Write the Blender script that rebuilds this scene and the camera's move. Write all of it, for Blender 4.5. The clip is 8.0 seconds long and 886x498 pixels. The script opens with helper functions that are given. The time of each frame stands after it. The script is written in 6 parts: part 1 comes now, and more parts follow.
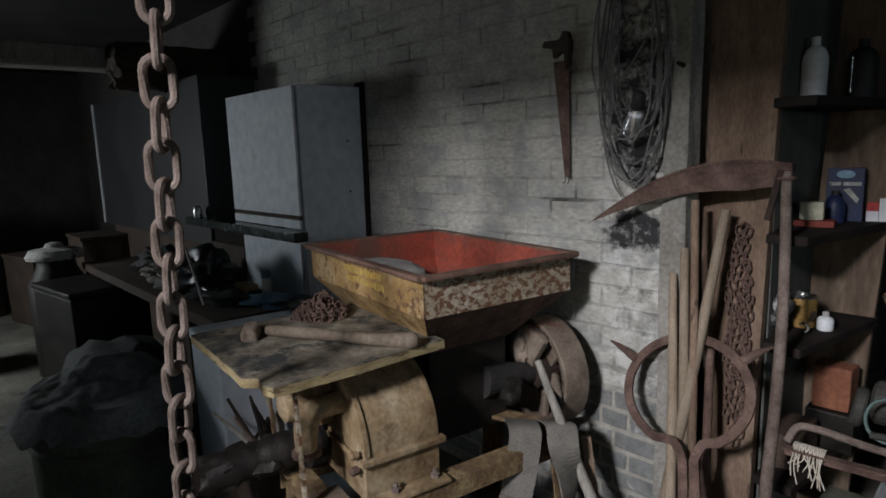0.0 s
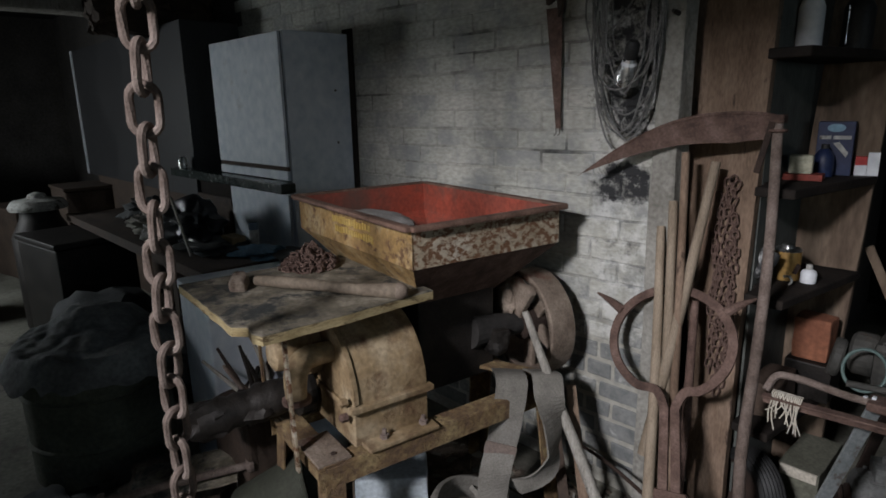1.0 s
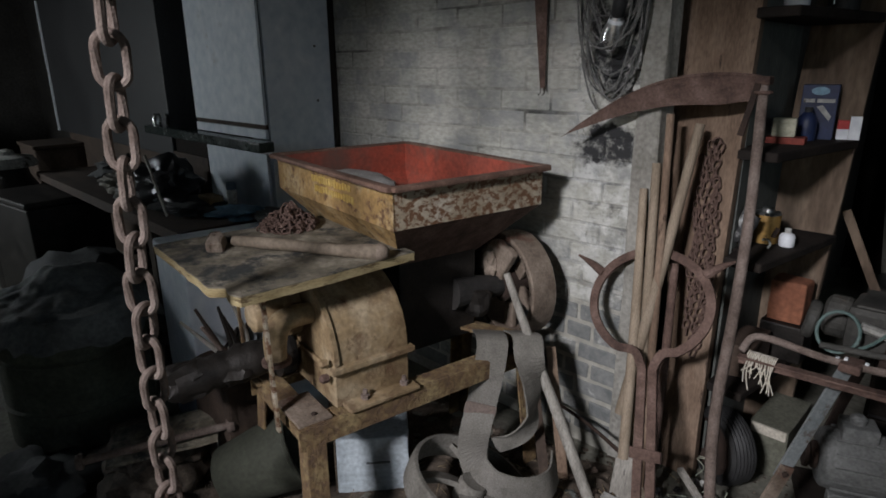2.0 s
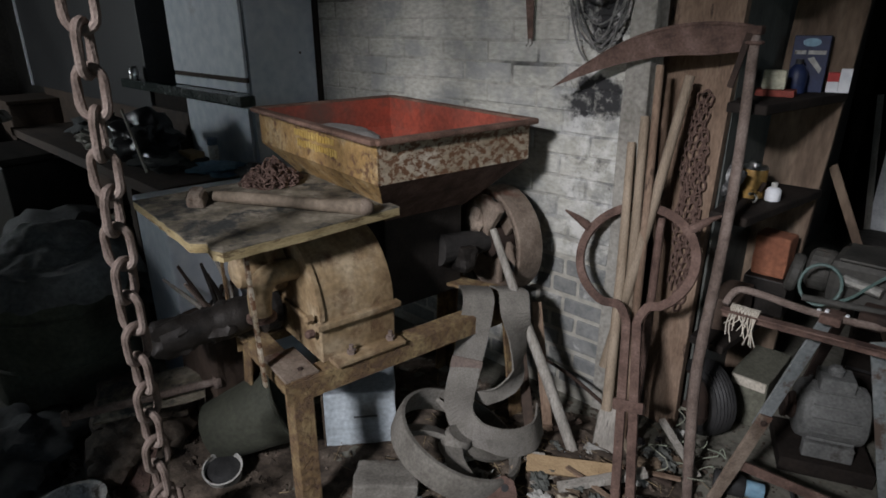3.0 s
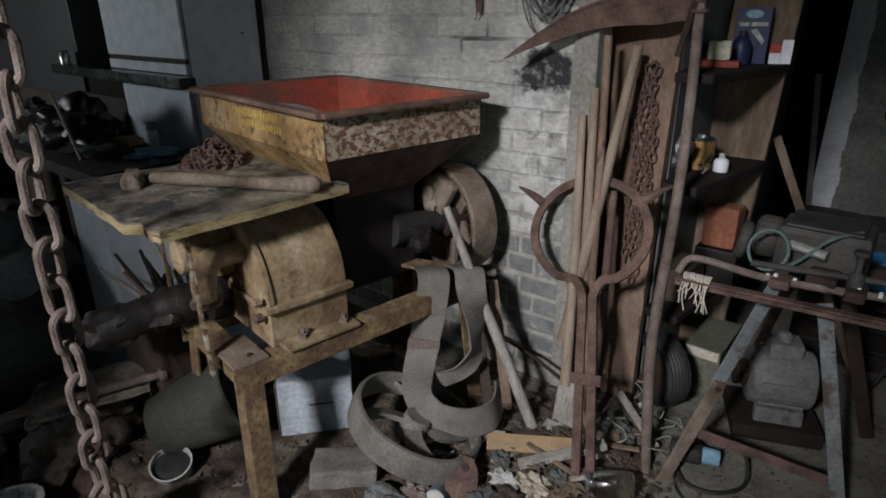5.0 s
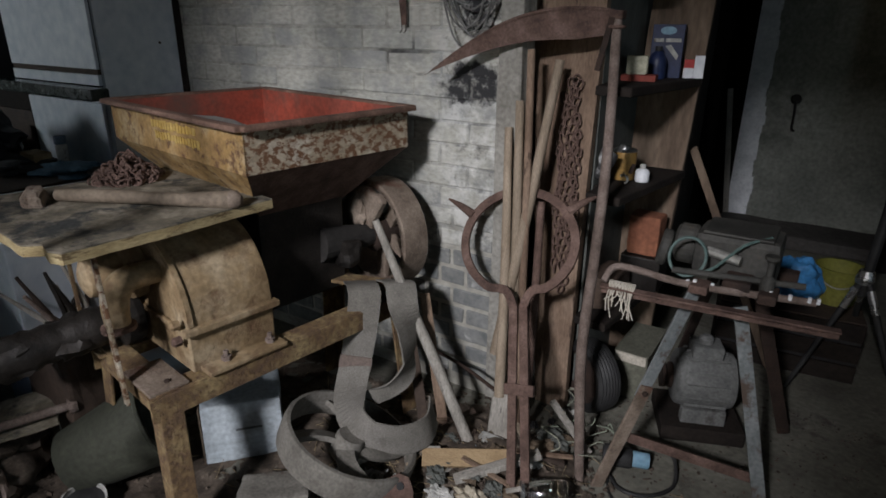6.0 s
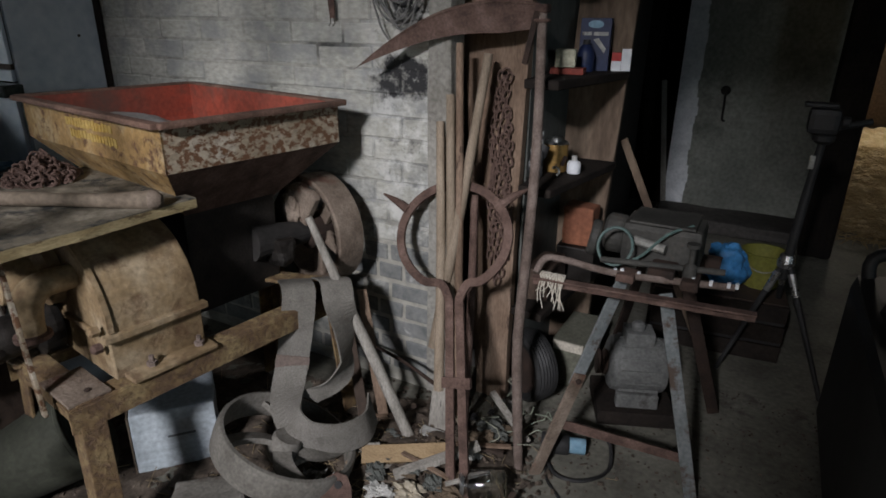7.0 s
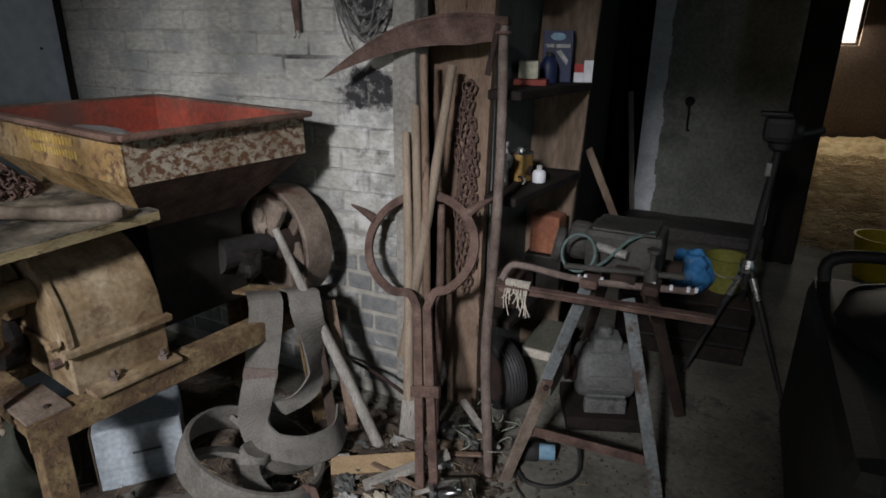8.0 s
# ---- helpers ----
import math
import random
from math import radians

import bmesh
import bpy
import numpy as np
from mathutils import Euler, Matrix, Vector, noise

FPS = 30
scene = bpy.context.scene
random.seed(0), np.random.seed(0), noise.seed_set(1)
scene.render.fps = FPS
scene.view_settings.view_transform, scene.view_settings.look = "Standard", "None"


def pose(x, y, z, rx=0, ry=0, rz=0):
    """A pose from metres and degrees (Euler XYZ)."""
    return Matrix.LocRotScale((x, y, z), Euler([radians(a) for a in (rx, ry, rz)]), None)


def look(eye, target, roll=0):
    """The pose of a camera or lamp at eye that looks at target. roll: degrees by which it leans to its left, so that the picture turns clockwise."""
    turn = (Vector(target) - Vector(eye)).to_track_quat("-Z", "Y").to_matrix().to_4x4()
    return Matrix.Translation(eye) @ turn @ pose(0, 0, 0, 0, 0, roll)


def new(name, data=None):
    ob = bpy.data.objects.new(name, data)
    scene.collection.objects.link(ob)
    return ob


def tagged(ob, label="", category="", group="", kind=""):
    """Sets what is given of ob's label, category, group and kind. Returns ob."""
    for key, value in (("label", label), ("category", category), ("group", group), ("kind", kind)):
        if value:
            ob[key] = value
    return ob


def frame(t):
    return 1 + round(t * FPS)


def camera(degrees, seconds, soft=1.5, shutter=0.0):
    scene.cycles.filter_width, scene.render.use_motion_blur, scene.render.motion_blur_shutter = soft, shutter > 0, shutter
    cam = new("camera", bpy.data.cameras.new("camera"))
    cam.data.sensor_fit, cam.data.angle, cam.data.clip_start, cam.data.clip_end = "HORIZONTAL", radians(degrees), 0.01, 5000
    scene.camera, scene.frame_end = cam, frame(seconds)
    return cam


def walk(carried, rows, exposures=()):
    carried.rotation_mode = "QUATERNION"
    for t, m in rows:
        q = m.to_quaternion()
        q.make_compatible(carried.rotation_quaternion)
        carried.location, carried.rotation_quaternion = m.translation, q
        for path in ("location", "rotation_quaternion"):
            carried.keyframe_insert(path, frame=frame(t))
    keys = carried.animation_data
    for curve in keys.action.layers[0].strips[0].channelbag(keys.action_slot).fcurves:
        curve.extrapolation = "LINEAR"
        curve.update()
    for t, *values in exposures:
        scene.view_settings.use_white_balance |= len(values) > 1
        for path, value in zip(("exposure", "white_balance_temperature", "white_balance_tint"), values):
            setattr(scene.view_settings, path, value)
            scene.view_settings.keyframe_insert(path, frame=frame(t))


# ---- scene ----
cam = camera(72.7, 8.0, soft=1.7)
PATH = [
    (0, (1.220, 0.168, 1.431), (-0.230, 1.508, 1.114), -1.73),
    (0.5, (1.222, 0.167, 1.423), (-0.209, 1.508, 1.029), -1.44),
    (1, (1.218, 0.170, 1.417), (-0.189, 1.514, 0.954), -1.20),
    (1.5, (1.211, 0.177, 1.413), (-0.165, 1.530, 0.889), -0.82),
    (3, (1.202, 0.195, 1.389), (-0.082, 1.555, 0.679), -0.19),
    (3.5, (1.205, 0.204, 1.377), (-0.057, 1.547, 0.601), -0.52),
    (4, (1.202, 0.206, 1.364), (-0.034, 1.556, 0.557), -0.22),
    (5.5, (1.198, 0.236, 1.323), (0.087, 1.750, 0.633), -0.14),
    (6, (1.206, 0.254, 1.327), (0.189, 1.830, 0.633), 0.53),
    (6.5, (1.240, 0.276, 1.331), (0.302, 1.896, 0.627), 0.56),
    (7, (1.255, 0.291, 1.331), (0.373, 1.938, 0.617), 0.68),
    (7.5, (1.280, 0.297, 1.335), (0.441, 1.962, 0.613), 0.50),
    (8, (1.292, 0.292, 1.328), (0.469, 1.985, 0.652), 0.65),
]
EXPOSURES = [(0.0, -0.12), (4.0, -0.05), (8.0, -0.05)]
walk(cam, [(t, look(eye, target, roll)) for t, eye, target, roll in PATH], EXPOSURES)

# ---- light: daylight from the open doorway behind the camera, and a small far window ----
world = bpy.data.worlds.new("world")
scene.world = world
world.use_nodes = True
sky = world.node_tree.nodes.new("ShaderNodeTexSky")
sky.sky_type, sky.sun_disc, sky.sun_elevation, sky.sun_rotation = "NISHITA", False, radians(35), radians(200)
back = world.node_tree.nodes["Background"]
back.inputs["Strength"].default_value = 0.1
world.node_tree.links.new(sky.outputs[0], back.inputs["Color"])


def area_lamp(name, eye, target, w, h, power, colour):
    data = bpy.data.lights.new(name, "AREA")
    data.shape, data.size, data.size_y, data.energy, data.color = "RECTANGLE", w, h, power, colour
    ob = new(name, data)
    ob.matrix_world = look(eye, target)
    return ob


area_lamp("doorway_daylight", (1.02, -2.7, 2.95), (0.2, 2.0, 0.9), 0.5, 0.36, 236, (1.0, 0.985, 1.045))
area_lamp("east_window_daylight", (3.93, 0.55, 1.62), (-1.5, 1.8, 1.3), 0.5, 0.6, 7, (0.72, 0.88, 1.0))
area_lamp("left_window_daylight", (-4.3, -0.80, 1.40), (-3.4, 1.2, 0.2), 0.6, 0.6, 28, (0.88, 0.95, 1.0))
area_lamp("barn_window_daylight", (2.095, 8.2, 1.6), (2.3, 5.5, 0.0), 0.36, 0.7, 20, (1.0, 0.90, 0.76))


# ---- materials ----
def surface(name, colours, rough=0.8, metal=0.0, scale=6.0, fine=90.0, bump=0.3, spots=None, spot_scale=14.0, spot_at=0.55, random_tint=0.0, stretch=(1, 1, 1), spec=0.35, per_object=True, placed=False, soft=0.05):
    """Two scales of noise mix the colours; spots lay a third, sharper layer of rust, grime or bare metal on top."""
    m = bpy.data.materials.new(name)
    m.use_nodes = True
    nt = m.node_tree
    n, l = nt.nodes, nt.links
    bsdf = n["Principled BSDF"]
    co = n.new("ShaderNodeTexCoord")
    mp = n.new("ShaderNodeMapping")
    mp.inputs["Scale"].default_value = stretch
    l.new(n.new("ShaderNodeNewGeometry").outputs["Position"] if placed else co.outputs["Object"], mp.inputs["Vector"])
    big = n.new("ShaderNodeTexNoise")
    big.inputs["Scale"].default_value, big.inputs["Detail"].default_value, big.inputs["Roughness"].default_value = scale, 7, 0.62
    l.new(mp.outputs[0], big.inputs["Vector"])
    small = n.new("ShaderNodeTexNoise")
    small.inputs["Scale"].default_value, small.inputs["Detail"].default_value = fine, 4
    l.new(mp.outputs[0], small.inputs["Vector"])
    ramp = n.new("ShaderNodeValToRGB")
    ramp.color_ramp.elements[0].position, ramp.color_ramp.elements[1].position = 0.32, 0.68
    ramp.color_ramp.elements[0].color = (*colours[0], 1)
    ramp.color_ramp.elements[1].color = (*colours[-1], 1)
    if len(colours) > 2:
        e = ramp.color_ramp.elements.new(0.5)
        e.color = (*colours[1], 1)
    l.new(big.outputs["Fac"], ramp.inputs["Fac"])
    mix = n.new("ShaderNodeMix")
    mix.data_type, mix.blend_type = "RGBA", "OVERLAY"
    mix.inputs[0].default_value = 0.55
    l.new(ramp.outputs[0], mix.inputs[6])
    l.new(small.outputs["Fac"], mix.inputs[7])
    out = mix.outputs[2]
    height = small.outputs["Fac"]
    if spots:
        sp = n.new("ShaderNodeTexNoise")
        sp.inputs["Scale"].default_value, sp.inputs["Detail"].default_value, sp.inputs["Roughness"].default_value = spot_scale, 9, 0.7
        l.new(mp.outputs[0], sp.inputs["Vector"])
        sr = n.new("ShaderNodeValToRGB")
        sr.color_ramp.elements[0].position, sr.color_ramp.elements[1].position = spot_at, spot_at + soft
        l.new(sp.outputs["Fac"], sr.inputs["Fac"])
        sm = n.new("ShaderNodeMix")
        sm.data_type = "RGBA"
        l.new(sr.outputs[0], sm.inputs[0])
        l.new(out, sm.inputs[6])
        sm.inputs[7].default_value = (*spots, 1)
        out = sm.outputs[2]
        hm = n.new("ShaderNodeMath")
        hm.operation = "SUBTRACT"
        l.new(small.outputs["Fac"], hm.inputs[0])
        l.new(sr.outputs[0], hm.inputs[1])
        height = hm.outputs[0]
    if random_tint:
        info = n.new("ShaderNodeObjectInfo")
        geo = n.new("ShaderNodeNewGeometry")
        hsv = n.new("ShaderNodeHueSaturation")
        mr = n.new("ShaderNodeMapRange")
        mr.inputs["To Min"].default_value, mr.inputs["To Max"].default_value = 1 - random_tint, 1 + random_tint
        l.new(info.outputs["Random"] if per_object else geo.outputs["Random Per Island"], mr.inputs["Value"])
        l.new(mr.outputs[0], hsv.inputs["Value"])
        l.new(out, hsv.inputs["Color"])
        out = hsv.outputs[0]
    l.new(out, bsdf.inputs["Base Color"])
    bsdf.inputs["Metallic"].default_value = metal
    bsdf.inputs["Specular IOR Level"].default_value = spec
    rr = n.new("ShaderNodeMapRange")
    rr.inputs["To Min"].default_value, rr.inputs["To Max"].default_value = max(0.05, rough - 0.15), min(1, rough + 0.12)
    l.new(big.outputs["Fac"], rr.inputs["Value"])
    l.new(rr.outputs[0], bsdf.inputs["Roughness"])
    bp = n.new("ShaderNodeBump")
    bp.inputs["Strength"].default_value, bp.inputs["Distance"].default_value = bump, 0.004
    l.new(height, bp.inputs["Height"])
    l.new(bp.outputs[0], bsdf.inputs["Normal"])
    return m


RUST = surface("rusty_iron", [(0.055, 0.033, 0.026), (0.115, 0.072, 0.057), (0.18, 0.12, 0.098)], 0.9, 0.1, 14, 140, 0.8)
RUST_PALE = surface("dusty_rust", [(0.085, 0.062, 0.05), (0.145, 0.11, 0.092), (0.215, 0.172, 0.148)], 0.92, 0.0, 16, 170, 0.8)
RUST_DARK = surface("dark_rust", [(0.022, 0.015, 0.012), (0.05, 0.031, 0.023)], 0.88, 0.1, 18, 170, 0.6)
YELLOW = surface("worn_yellow_paint", [(0.17, 0.10, 0.04), (0.28, 0.175, 0.065), (0.40, 0.30, 0.17)], 0.78, 0.0, 11, 80, 0.5, (0.115, 0.06, 0.03), 26, 0.535, soft=0.08)
CREAM = surface("worn_cream_paint", [(0.24, 0.19, 0.125), (0.36, 0.30, 0.215), (0.46, 0.41, 0.33)], 0.75, 0.0, 9, 80, 0.5, (0.145, 0.075, 0.04), 42, 0.485, stretch=(1, 0.8, 1.2), soft=0.05)
CREAM_CLEAN = surface("dusty_cream_paint", [(0.14, 0.092, 0.046), (0.255, 0.182, 0.10), (0.36, 0.285, 0.185)], 0.78, 0.0, 7, 70, 0.5, (0.12, 0.066, 0.036), 11, 0.53, soft=0.18)
FRAME = surface("rust_eaten_yellow_paint", [(0.10, 0.062, 0.038), (0.18, 0.118, 0.058), (0.34, 0.26, 0.13)], 0.85, 0.0, 11, 90, 0.6, (0.10, 0.060, 0.040), 55, 0.47, soft=0.2)
RED = surface("red_lead_paint", [(0.18, 0.05, 0.034), (0.39, 0.072, 0.04)], 0.8, 0.0, 4, 60, 0.15, (0.13, 0.072, 0.055), 3, 0.48, soft=0.2)
BLACK_IRON = surface("oily_black_iron", [(0.012, 0.011, 0.010), (0.035, 0.03, 0.026)], 0.55, 0.4, 12, 120, 0.4)
DUSTY_BOARD = surface("dusty_board", [(0.075, 0.066, 0.050), (0.15, 0.13, 0.095), (0.31, 0.275, 0.215)], 0.8, 0.0, 10, 70, 0.8, (0.032, 0.034, 0.032), 7, 0.50, soft=0.09)
PLY_EDGE = surface("raw_board_edge", [(0.24, 0.18, 0.085), (0.38, 0.31, 0.17)], 0.88, 0.0, 12, 90, 0.6, (0.14, 0.10, 0.05), 14, 0.58, stretch=(1, 1, 4))
PLANK = surface("weathered_plank", [(0.125, 0.083, 0.056), (0.19, 0.13, 0.09), (0.25, 0.18, 0.13)], 0.88, 0.0, 5, 60, 0.4, (0.055, 0.036, 0.027), 8, 0.60, stretch=(3, 3, 0.8), soft=0.07)
ASH = surface("pale_wood_handle", [(0.20, 0.155, 0.108), (0.315, 0.255, 0.19)], 0.8, 0.0, 6, 80, 0.25, random_tint=0.15, stretch=(6, 6, 0.6))
GREY_WOOD = surface("grey_rough_post", [(0.20, 0.185, 0.16), (0.30, 0.28, 0.245), (0.36, 0.34, 0.30)], 0.92, 0.0, 8, 60, 0.6, (0.11, 0.10, 0.09), 12, 0.62, stretch=(3, 3, 0.8))
POST = surface("rough_grey_render", [(0.19, 0.18, 0.155), (0.27, 0.26, 0.23), (0.33, 0.32, 0.285)], 0.95, 0.0, 7, 70, 1.0, (0.13, 0.12, 0.10), 6, 0.60, soft=0.15)
DARK_WOOD = surface("dark_old_wood", [(0.035, 0.024, 0.018), (0.075, 0.052, 0.038)], 0.85, 0.0, 5, 60, 0.35, stretch=(1, 1, 1))
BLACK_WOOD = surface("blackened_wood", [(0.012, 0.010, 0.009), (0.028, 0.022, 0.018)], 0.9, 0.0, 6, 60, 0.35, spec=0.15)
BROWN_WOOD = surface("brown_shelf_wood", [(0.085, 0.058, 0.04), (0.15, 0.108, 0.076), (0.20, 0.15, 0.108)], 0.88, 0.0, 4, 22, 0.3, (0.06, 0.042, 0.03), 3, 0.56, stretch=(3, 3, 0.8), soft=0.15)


def brickwork(name, wash, bare, bare_share, bump):
    """Limewash worn off near the floor to bare grey brick, with soot stains on the end of the wall by the post."""
    m = surface(name, wash, 0.93, 0.0, 3.5, 50, bump, None, stretch=(0.7, 1, 1.5), placed=True)
    n, l = m.node_tree.nodes, m.node_tree.links
    bsdf = n["Principled BSDF"]
    base = bsdf.inputs["Base Color"].links[0].from_socket
    pos = n.new("ShaderNodeNewGeometry").outputs["Position"]
    xyz = n.new("ShaderNodeSeparateXYZ")
    l.new(pos, xyz.inputs[0])

    def noise_at(scale, detail, rough):
        t = n.new("ShaderNodeTexNoise")
        t.inputs["Scale"].default_value, t.inputs["Detail"].default_value, t.inputs["Roughness"].default_value = scale, detail, rough
        l.new(pos, t.inputs["Vector"])
        return t.outputs["Fac"]

    def calc(op, a, b):
        k = n.new("ShaderNodeMath")
        k.operation = op
        for i, v in enumerate((a, b)):
            if isinstance(v, (int, float)):
                k.inputs[i].default_value = v
            else:
                l.new(v, k.inputs[i])
        return k.outputs[0]

    def between(v, lo, hi, a=0.0, b=1.0):
        k = n.new("ShaderNodeMapRange")
        k.inputs["From Min"].default_value, k.inputs["From Max"].default_value = lo, hi
        k.inputs["To Min"].default_value, k.inputs["To Max"].default_value = a, b
        l.new(v, k.inputs["Value"])
        return k.outputs[0]

    def layer(below, share, colour):
        k = n.new("ShaderNodeMix")
        k.data_type = "RGBA"
        l.new(share, k.inputs[0])
        l.new(below, k.inputs[6])
        if isinstance(colour, tuple):
            k.inputs[7].default_value = (*colour, 1)
        else:
            l.new(colour, k.inputs[7])
        return k.outputs[2]

    # patches where the wash is thin and grey, brick by brick
    one = n.new("ShaderNodeObjectInfo").outputs["Random"]
    thin = calc("ADD", calc("MULTIPLY", noise_at(6.0, 8, 0.68), 1.1), calc("MULTIPLY", one, 0.16))
    out = layer(base, between(thin, 0.60, 0.80, 0.0, 0.75), (0.225, 0.235, 0.235))
    # whiter lumps on the wall end
    end = between(xyz.outputs["X"], -0.02, 0.13, 0.0, 1.0)
    white = calc("MULTIPLY", end, between(noise_at(11.0, 8, 0.7), 0.46, 0.58, 0.0, 0.7))
    out = layer(out, white, (0.62, 0.62, 0.59))
    # bare brick below the splash line
    low = calc("ADD", between(xyz.outputs["Z"], 0.45, 0.95, 0.36, -0.30), calc("ADD", calc("MULTIPLY", one, bare_share), calc("MULTIPLY", noise_at(16.0, 8, 0.72), 1.3)))
    grey = n.new("ShaderNodeValToRGB")
    grey.color_ramp.elements[0].color, grey.color_ramp.elements[1].color = (*bare[0], 1), (*bare[1], 1)
    grey.color_ramp.elements[0].position, grey.color_ramp.elements[1].position = 0.35, 0.65
    l.new(noise_at(14.0, 6, 0.65), grey.inputs["Fac"])
    out = layer(out, between(low, 0.86, 1.12, 0.0, 0.85), grey.outputs[0])
    # soot on the wall end
    bands = n.new("ShaderNodeValToRGB")
    bands.color_ramp.interpolation = "EASE"
    stops = ((0.0, 0.0), (0.60, 0.05), (0.84, 0.12), (0.93, 0.30), (1.0, 0.10), (1.06, 0.20), (1.12, 0.54), (1.19, 0.48), (1.25, 0.14), (1.34, 0.46), (1.62, 0.48), (2.1, 0.30))
    bands.color_ramp.elements[0].position, bands.color_ramp.elements[0].color = 0.0, (0, 0, 0, 1)
    bands.color_ramp.elements[1].position, bands.color_ramp.elements[1].color = 1.0, (0.2, 0.2, 0.2, 1)
    for z, v in stops[1:]:
        bands.color_ramp.elements.new(z / 2.45).color = (v, v, v, 1)
    l.new(between(xyz.outputs["Z"], 0.0, 2.45), bands.inputs["Fac"])
    soot = calc("ADD", calc("MULTIPLY", calc("MULTIPLY", bands.outputs[0], 0.62), end), noise_at(13.0, 9, 0.72))
    out = layer(out, calc("MULTIPLY", between(soot, 0.67, 0.82), between(xyz.outputs["X"], -0.03, 0.04)), (0.03, 0.03, 0.031))
    l.new(out, bsdf.inputs["Base Color"])
    return m


BRICK = brickwork("limewashed_brick", [(0.30, 0.30, 0.265), (0.39, 0.385, 0.34), (0.47, 0.46, 0.41)], ((0.085, 0.094, 0.098), (0.21, 0.214, 0.205)), 0.42, 0.7)
MORTAR = brickwork("limewashed_mortar", [(0.05, 0.05, 0.046), (0.35, 0.345, 0.305), (0.40, 0.39, 0.35)], ((0.25, 0.24, 0.205), (0.40, 0.385, 0.33)), 0.2, 0.7)
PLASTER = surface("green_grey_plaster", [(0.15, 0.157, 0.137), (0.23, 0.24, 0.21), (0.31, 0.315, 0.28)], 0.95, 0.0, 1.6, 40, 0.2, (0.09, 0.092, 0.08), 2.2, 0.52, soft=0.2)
WHITEWASH = surface("chalky_whitewash", [(0.58, 0.60, 0.62), (0.78, 0.80, 0.82)], 0.95, 0.0, 9, 60, 0.5, (0.30, 0.29, 0.27), 8, 0.60, soft=0.12)
RIM_RUST = surface("red_brown_rim", [(0.07, 0.042, 0.031), (0.135, 0.08, 0.058), (0.20, 0.12, 0.088)], 0.85, 0.1, 10, 120, 0.6)
TAN_IRON = surface("tan_dusty_iron", [(0.10, 0.074, 0.054), (0.18, 0.14, 0.108), (0.26, 0.21, 0.165)], 0.92, 0.0, 10, 150, 0.6, (0.12, 0.062, 0.042), 9, 0.56, soft=0.1)
DARK_PLASTER = surface("dark_plaster", [(0.05, 0.046, 0.042), (0.09, 0.083, 0.076)], 0.95, 0.0, 2.5, 40, 0.3)
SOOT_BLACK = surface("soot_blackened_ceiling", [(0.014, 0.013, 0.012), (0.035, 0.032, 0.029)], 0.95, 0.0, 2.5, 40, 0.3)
DUSTY_TARP = surface("dusty_grey_tarpaulin", [(0.07, 0.073, 0.07), (0.13, 0.135, 0.13), (0.20, 0.205, 0.195)], 0.85, 0.0, 5, 60, 0.3)
DRUM_GREEN = surface("dusty_olive_drum", [(0.06, 0.064, 0.045), (0.11, 0.115, 0.085)], 0.8, 0.0, 5, 60, 0.15, (0.03, 0.028, 0.022), 5, 0.56, soft=0.15)
LETTER = surface("faded_yellow_stencil", [(0.34, 0.22, 0.05), (0.46, 0.33, 0.11)], 0.8, 0.0, 14, 90, 0.2)
FLOOR = surface("dirty_concrete", [(0.09, 0.087, 0.070), (0.15, 0.145, 0.118), (0.20, 0.195, 0.162)], 0.9, 0.0, 3, 50, 0.4, (0.065, 0.058, 0.048), 5, 0.56, soft=0.12)
ENAMEL = surface("dull_white_enamel", [(0.56, 0.61, 0.66), (0.64, 0.69, 0.74)], 0.55, 0.0, 1.6, 20, 0.01, (0.50, 0.52, 0.54), 2, 0.66)
WHITE_PLASTIC = surface("white_plastic", [(0.62, 0.64, 0.66), (0.74, 0.76, 0.78)], 0.5, 0.0, 5, 40, 0.05)
DIRTY_WHITE = surface("dirty_white", [(0.30, 0.30, 0.275), (0.50, 0.49, 0.46)], 0.75, 0.0, 14, 80, 0.3, (0.07, 0.06, 0.045), 16, 0.53, soft=0.1)
DUSTY_BACK = surface("dusty_back_boarding", [(0.07, 0.075, 0.068), (0.12, 0.125, 0.112)], 0.9, 0.0, 4, 50, 0.3, stretch=(1, 3, 0.7))
DUSTY_IRON = surface("dust_covered_iron", [(0.10, 0.092, 0.078), (0.155, 0.145, 0.125), (0.20, 0.188, 0.165)], 0.95, 0.0, 6, 110, 0.35, (0.075, 0.06, 0.048), 8, 0.58, soft=0.12)
BELT = surface("woven_belt", [(0.10, 0.093, 0.08), (0.16, 0.15, 0.13), (0.21, 0.197, 0.175)], 0.95, 0.0, 6, 220, 0.4, (0.075, 0.066, 0.055), 7, 0.55, soft=0.15)
CABLE = surface("grey_cable", [(0.10, 0.10, 0.095), (0.19, 0.185, 0.175)], 0.7, 0.0, 30, 120, 0.1)
GREY_PAINT = surface("chipped_grey_paint", [(0.12, 0.135, 0.135), (0.20, 0.215, 0.215)], 0.75, 0.1, 9, 90, 0.3, (0.08, 0.058, 0.045), 12, 0.54, soft=0.08)
MOTOR_GREY = surface("dusty_motor_casting", [(0.085, 0.088, 0.085), (0.17, 0.172, 0.165)], 0.88, 0.1, 9, 90, 0.4, (0.05, 0.045, 0.04), 7, 0.56, soft=0.12)
STEEL = surface("bright_steel", [(0.45, 0.45, 0.44), (0.60, 0.60, 0.58)], 0.3, 0.9, 20, 120, 0.1)
STEEL_DULL = surface("dull_steel", [(0.22, 0.22, 0.20), (0.34, 0.335, 0.31)], 0.5, 0.5, 18, 120, 0.15)
